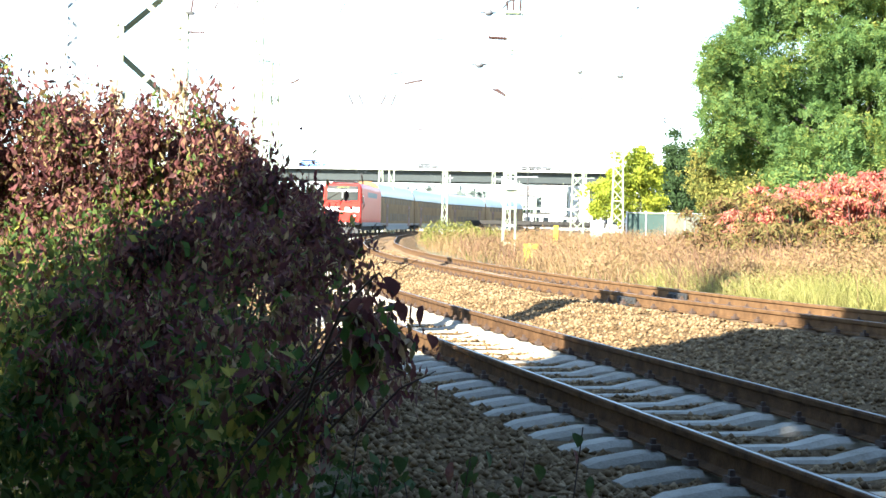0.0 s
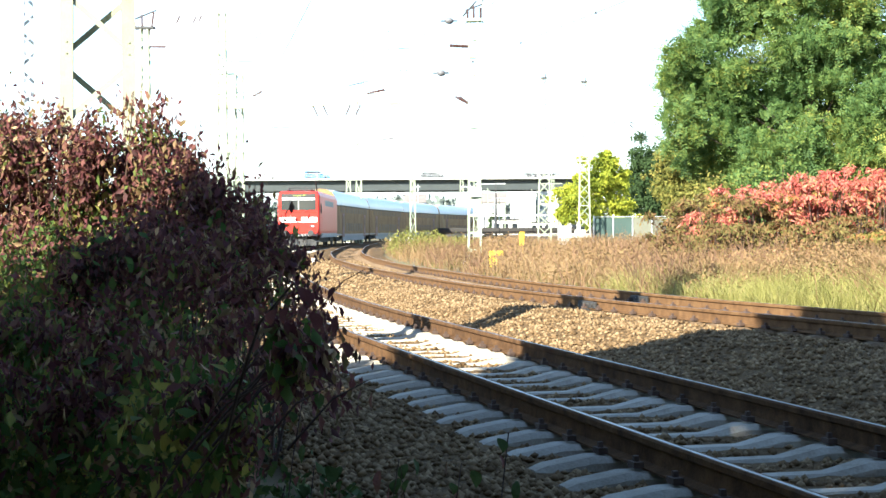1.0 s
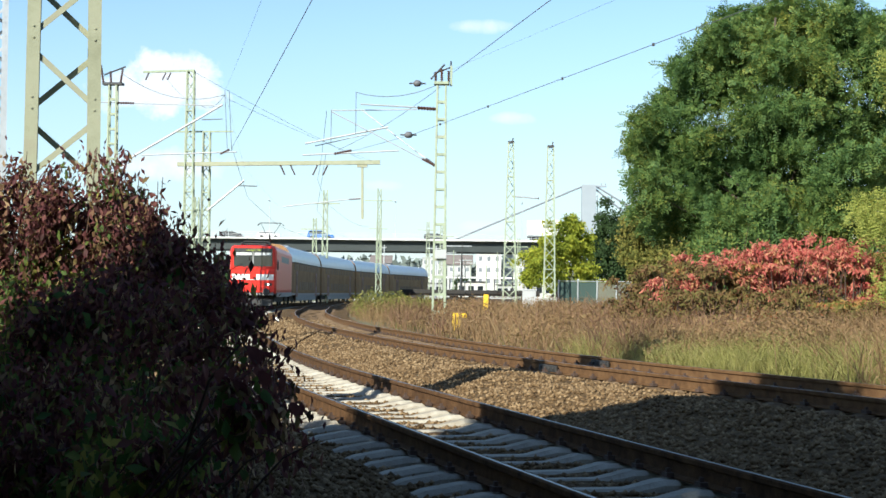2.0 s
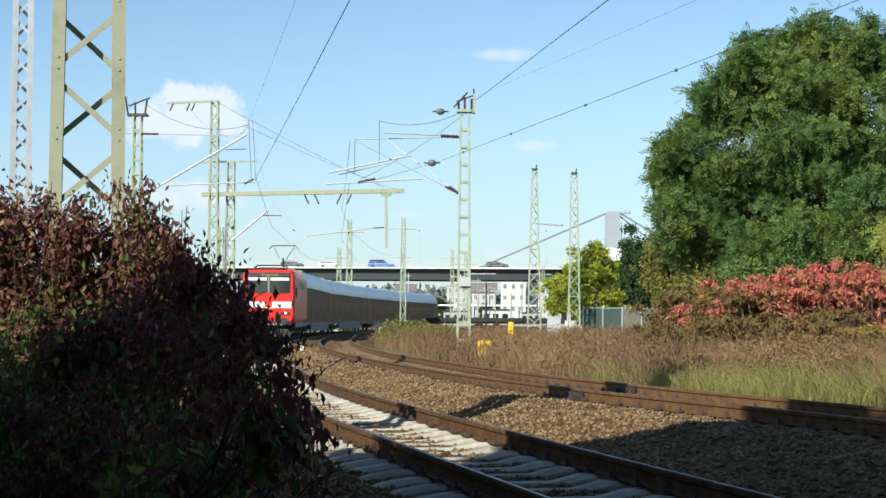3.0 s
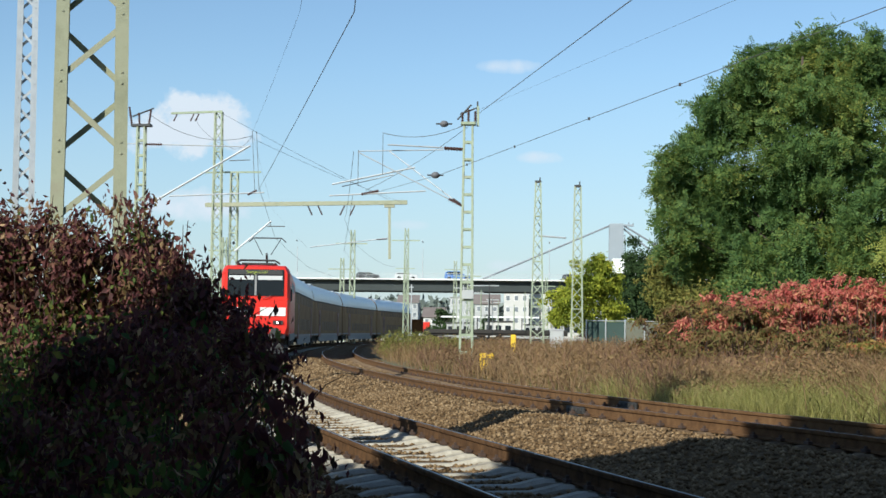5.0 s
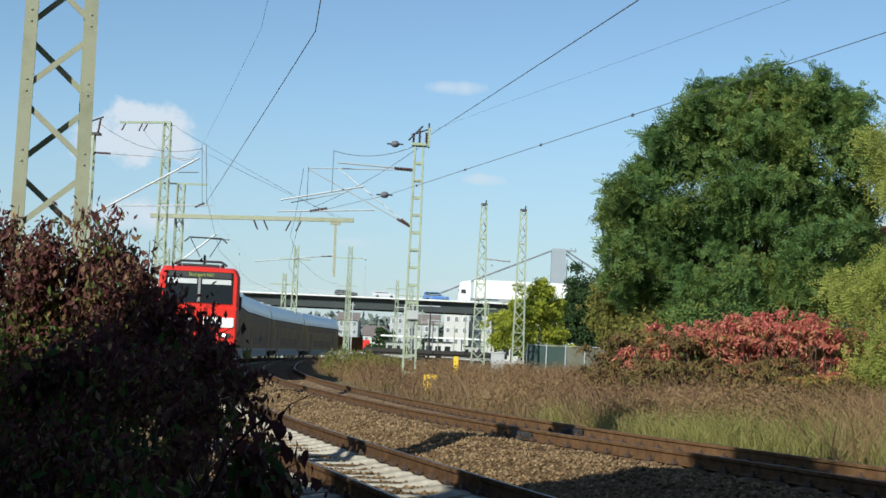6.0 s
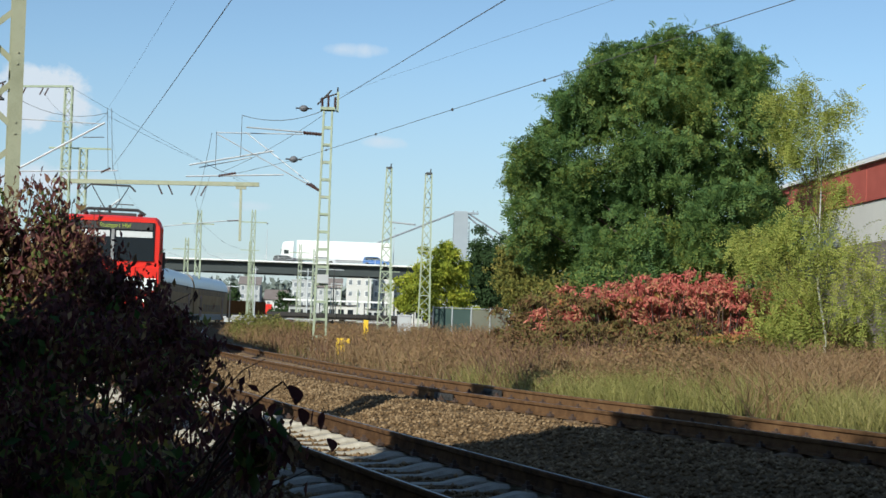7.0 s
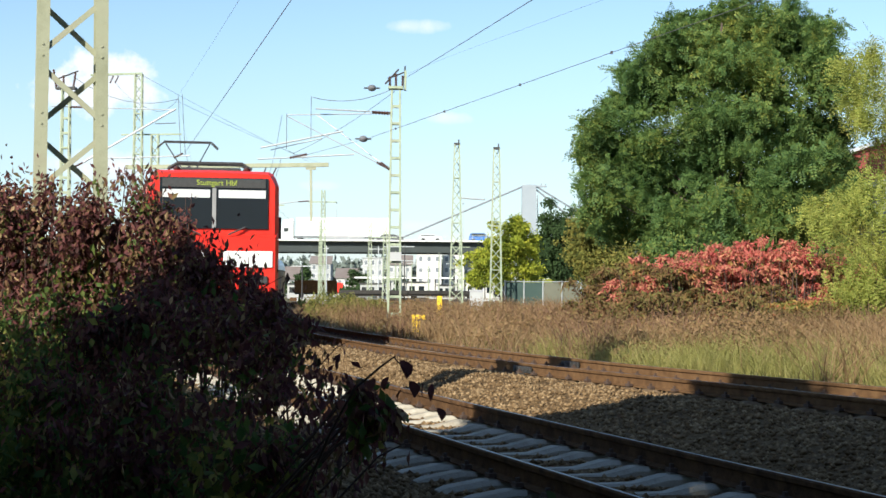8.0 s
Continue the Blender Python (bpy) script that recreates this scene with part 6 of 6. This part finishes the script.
def make_yard():
    """Far sidings, a platform with its canopy, and stabled wagons under the road bridge."""
    for k, yy in enumerate((132, 150, 172, 196, 222, 250)):
        tr = thing("yard_track", "rusty siding rails in the station yard", "railway track", kind="structure")
        for o in (-0.75, 0.75):
            part("rail", Build().bar((-12 + 2 * k, yy + o + 6, 0.0), (70, yy + o - 4, 0.0), 0.08, 0.17), M_RUST, tr)
        part("bed", Build().bar((-12 + 2 * k, yy + 6, -0.16), (70, yy - 4, -0.16), 2.8, 0.14), M_BALLAST, tr)
    pf = thing("platform", "low concrete platform with a long pale canopy", "platform")
    part("slab", Build().box((4, 352, 0.3), (70, 7, 1.0), None, 0.05), M_CONCRETE, pf)
    part("canopy", Build().box((6, 352, 4.4), (46, 6, 0.35), None, 0.05), M_WHITE, pf, "pale flat canopy")
    for k in range(9):
        part("canopy_post", Build().rod((-14 + 5 * k, 352, 0.8), (-14 + 5 * k, 352, 4.3), 0.12), M_DARKSTEEL, pf)
    for k, (x, y, L, m, lab) in enumerate(((-7.5, 205, 9, M_UNDER, "dark flat wagon in the yard"), (1.5, 215, 11, M_UNDER, "dark flat wagon on a siding"), (12, 200, 8, M_UNDER, "dark low wagon on a siding"), (-22, 300, 8, M_RUST, "brown covered goods wagon under the bridge"), (-22.6, 380, 2.8, M_RED, "small red shunting engine far off"))):
        w = thing("goods_wagon", lab, "wagon", group="stabled wagons")
        tall = 0.5 if k < 3 else 2.4
        part("body", Build().box((x, y, 0.95 + tall / 2), (L, 2.7, tall), None, 0.06), m, w)
        part("frame", Build().box((x, y, 0.8), (L, 2.2, 0.3), None, 0.03), M_UNDER, w)
        for sx in (-0.35, 0.35):
            for sy in (-0.7, 0.7):
                part("wheel", Build().turned([(0.1, -0.06), (0.45, -0.06), (0.45, 0.06), (0.1, 0.06)], (x + sx * L, y + sy, 0.42), "y", 12), M_UNDER, w)


make_hall()
make_yard()


def make_woods(label, line, leaves, size, material):
    """A far belt of woods along a line of (x, y, height)."""
    blobs = []
    for (x0, y0, h0), (x1, y1, h1) in zip(line[:-1], line[1:]):
        for k in range(12):
            u = (k + RNG.random()) / 12
            h = (h0 + (h1 - h0) * u) * RNG.uniform(0.72, 1.05)
            blobs.append((x0 + (x1 - x0) * u, y0 + (y1 - y0) * u + RNG.uniform(-4, 4), h * 0.5, h * RNG.uniform(0.4, 0.7), h * 0.5, h * 0.5))
    part("far_woods", leaf_mesh("far_woods", clump_places(leaves, blobs, 0.3, 0.5), size, material, 0.2, 0.7), None, None, label, kind="stuff", category="woods")


# horizon woods get their haze from the leaf colour
make_woods("woods on the horizon beyond the town, coloured grey-green for haze", [(-170, 640, 18), (-60, 640, 15), (40, 650, 17), (150, 640, 19)], 12000, 2.8, M_FARGREEN)
# right-hand belt added for the coach sides to reflect in place of sky
make_woods("olive belt of woods beyond the waste ground, added for coach reflections", [(36, 112, 9), (52, 190, 11), (78, 330, 13)], 11000, 1.3, M_LEAFOLIVE)
HOUSES = [(-0.5, 440, 7, 15.5, M_PLASTER, 0, 5, "white flat-roofed block of flats beyond the station"), (6.5, 446, 6, 12.5, M_PLASTER, 0, 4, "white stepped block beyond the station"), (13, 450, 8, 14.5, M_CONCRETE, 0, 5, "pale flat-roofed building beyond the station"),
          (-9, 452, 7, 9.5, M_CONCRETE, 2.5, 3, "grey house with brown pitched roof"), (-17, 460, 6, 11.5, M_CONCRETE, 0, 4, "grey flat-roofed block beyond the sidings"), (-24, 448, 6, 5.5, M_PLASTER, 2.5, 2, "cream house with brown pitched roof"),
          (-33, 470, 6, 10, M_CONCRETE, 2, 4, "narrow grey house beyond the yard"), (-42, 455, 7, 5.0, M_CONCRETE, 3.5, 2, "low grey house with brown pitched roof"), (-54, 450, 8, 6.5, M_PLASTER, 3, 3, "pale house with brown gable"), (24, 470, 12, 12, M_CONCRETE, 3, 4, "grey house beyond the sidings")]
for x, y, w, h, m, roof, fl, lab in HOUSES:
    make_house(x, y, w, h, m, roof, fl, lab)
for k, (x, y, h) in enumerate(((-34, 425, 9), (-20, 430, 8), (-47, 428, 10), (-62, 430, 12), (-75, 435, 12), (16, 432, 8), (36, 420, 12), (50, 420, 13), (-8, 425, 6))):
    make_tree("distant_tree", "dull green tree among the far houses", (x, y, -0.4), h, h * 0.45, M_LEAFDARK, 1800, 0.7, 0.1, 12, 300 + k, trunk_r=0.25)
for k, (x, y, w, h) in enumerate(((-30, 330, 9, 3.5), (-16, 335, 6, 2.5), (-44, 340, 10, 4.5), (28, 320, 8, 5), (44, 318, 12, 8), (-6, 338, 4, 2.0))):
    make_hedge("yard_bushes", "dull green bushes at the edge of the yard", [(x + w * 0.3 * j, y, h * 0.45, w * 0.25, 2.0, h * 0.5) for j in (-1.2, -0.4, 0.5, 1.2)], 2200, 0.5, M_LEAFDARK, 10)
for k, (x, y, top) in enumerate(((-15.6, 150, 10.8), (-11.5, 165, 12.0), (-20.0, 180, 9.5), (-5.5, 185, 9.0), (-28, 150, 10.0), (-9.0, 230, 11.5), (4.5, 240, 9.5), (-17, 240, 12.0), (20, 330, 19.5))):
    m = make_mast("slender grey-green lattice mast far down the line", (x, y, -0.4), top, 0.6, 0.35, 0.5, M_MASTGREEN, 1.2, 0.09, 0.07)
    part("cross_arm", Build().bar((x - 1.6, y, top - 1.3), (x + 1.4, y, top - 1.3), 0.1, 0.12), M_MASTGREEN, m)
rnd_y = random.Random(77)
for k in range(26):
    x, y = rnd_y.uniform(-24, 14), rnd_y.uniform(190, 345)
    sm = thing("yard_pole", "thin grey pole among the sidings", "pole", group="poles of the yard")
    top = rnd_y.uniform(4.0, 8.5)
    part("pole", Build().rod((x, y, -0.3), (x, y, top), 0.11, 0.07, 8), rnd_y.choice((M_GALV, M_MASTGREEN, M_DARKSTEEL)), sm)
    part("arm", Build().bar((x - rnd_y.uniform(0.3, 1.6), y, top - 0.4), (x + rnd_y.uniform(0.3, 1.6), y, top - 0.4), 0.08, 0.1), M_GALV, sm)
for k in range(14):
    x, y, L = rnd_y.uniform(-20, 14), rnd_y.uniform(140, 320), rnd_y.uniform(2.5, 7)
    st = thing("rail_stack", "low stack of rusty rails beside a siding", "rail stack", group="stacks in the yard")
    for q in range(4):
        part("rail", Build().bar((x - L / 2 + 0.2 * q, y + 0.3 * q, 0.12), (x + L / 2 + 0.1 * q, y + 0.3 * q, 0.12 + 0.02 * q), 0.16, 0.5), rnd_y.choice((M_RUST, M_UNDER, M_CONCRETE)), st)
for k, (x, y, w, h) in enumerate(((-12.5, 335, 5, 3.2), (-4.0, 338, 6, 3.6), (3.5, 342, 4, 3.0), (10.5, 336, 6, 3.8), (-27, 330, 6, 3.0))):
    hu = thing("yard_hut", "small pale flat-roofed hut by the sidings", "hut", group="huts of the yard")
    part("wall", Build().box((x, y, h / 2 - 0.3), (w, 4, h), None, 0.04), (M_CONCRETE, M_PLASTER)[k % 2], hu)
    part("roof", Build().box((x, y, h - 0.2), (w + 0.6, 4.6, 0.22), None, 0.03), M_DARKSTEEL, hu)
    for q in range(3):
        part("window", Build().box((x - w / 2 + w * (q + 0.5) / 3, y - 2.02, h * 0.5), (w / 5, 0.08, h * 0.4), None, 0.01), M_GLASS, hu)
cab = thing("relay_cabinet", "small pale concrete cabinet by the fence", "cabinet")
part("body", Build().box((2.85, 100, 0.6), (0.85, 0.6, 1.5), None, 0.03), M_CONCRETE, cab)
part("lid", Build().box((2.85, 100, 1.38), (0.95, 0.7, 0.08), None, 0.02), M_CONCRETE, cab)
sw = thing("switch_marker", "small white and rusty switch marker beside the rail", "marker", Matrix.Translation((-7.95, 60.77, -0.12)))
part("body", Build().box((0, 0, 0.12), (0.36, 0.36, 0.34), None, 0.03), M_RUST, sw)
part("face", Build().box((0.1, -0.19, 0.14), (0.14, 0.02, 0.2), None, 0.005), M_WHITE, sw)
# ---------------------------------------------------------------- moving things


def rider(s_front, length, b0, b1):
    """Pose of a vehicle whose front stands at arc length s_front, carried on two bogies behind it."""
    p0, _ = near_line(s_front + b0)
    p1, _ = near_line(s_front + b1)
    d = (p1 - p0) / np.linalg.norm(p1 - p0)
    front = p0 - d * b0
    return Matrix.Translation((front[0], front[1], 0)) @ Matrix.Rotation(math.atan2(-d[0], d[1]), 4, 'Z')


loco, loco_wheels = make_loco()
coaches = [make_coach()]
for k in range(3):
    coaches.append(copy_thing(coaches[0], Matrix.Identity(4)))
S_END = float(np.interp(35.9, Y_A, S_A))
SPEED = 10.5


def front_at(t):
    return S_END + SPEED * (8.0 - t) - max(0.0, t - 6.0) ** 2 / 2


blue_van = make_car("small blue delivery van on the bridge", M_BLUE, True)
dark_car = make_car("dark saloon car on the bridge", M_CARDARK)
dark_car_2 = make_car("dark hatchback car on the bridge", M_CARDARK)
silver_car = make_car("silver car driving on the bridge", M_CARSILVER)
big_truck = make_truck("white articulated lorry with a plain box trailer", 17.6, tall=0.6)
sign_truck = make_truck("white box lorry with dark marks on its flank", 6.0, True)

PX_M = 284.0 / 2780.0
PYLON_X = 16.4


def motions():
    """All that moves: the train on its curve, the road traffic on the bridge."""
    times = [0.5 * k for k in range(17)]
    walk(loco, [(t, rider(front_at(t), 18.9, 3.9, 15.0)) for t in times])
    for k, c in enumerate(coaches):
        walk(c, [(t, rider(front_at(t) + 19.1 + 26.8 * k, 26.4, 3.0, 23.4)) for t in times])
    for w, r in [(w, 0.6) for w in loco_wheels] + [(w, 0.46) for c in coaches for w in c.children if w.name.startswith("wheelset")]:
        y = w.location.y
        rows = [(f / 30, Matrix.Translation((0, y, r)) @ Matrix.Rotation((front_at(0) - front_at(f / 30)) / r, 4, 'X')) for f in range(0, 241, 2)]
        walk(w, rows)
    lane = Matrix.Translation((0, BY + 3.5, 10.53))
    for ob, off0 in ((blue_van, -597), (dark_car, -759), (dark_car_2, -390), (silver_car, -690)):
        walk(ob, [(t, Matrix.Translation((PYLON_X + (off0 + 66 * t) * PX_M, 0, 0)) @ lane) for t in (0, 2, 4, 6, 8)])
    lane2 = Matrix.Translation((0, BY + 10, 10.53))
    walk(big_truck, [(t, Matrix.Translation((PYLON_X + off * PX_M, 0, 0)) @ lane2) for t, off in ((0, 740), (2, 430), (4, 130), (6, -162), (6.5, -235), (7, -308), (7.5, -381), (8, -436))])
    walk(sign_truck, [(t, Matrix.Translation((PYLON_X + (92 + 66 * (t - 3.5)) * PX_M, 0, 0)) @ lane @ Matrix.Rotation(math.pi, 4, 'Z')) for t in (0, 2, 4, 6, 8)])


make_track("track_first", S_A, X_A, Y_A, 0.0, "curving single track of rusty rails on concrete sleepers", M_SLEEPER)
make_track("track_second", S_B, X_B, Y_B, Z_B, "second curving track of brown rusty rails on stained sleepers", M_SLEEPERBROWN)
make_joint(24.6, -0.7535)
make_joint(26.0, 0.7535)
make_stones(100000, 13.5, 26, 1.25, 0.018, 0.042, "loose angular crushed stones on the track bed")
make_stones(30000, 38.0, 36, 1.0, 0.03, 0.06, "loose crushed stones farther down the track bed")
motions()
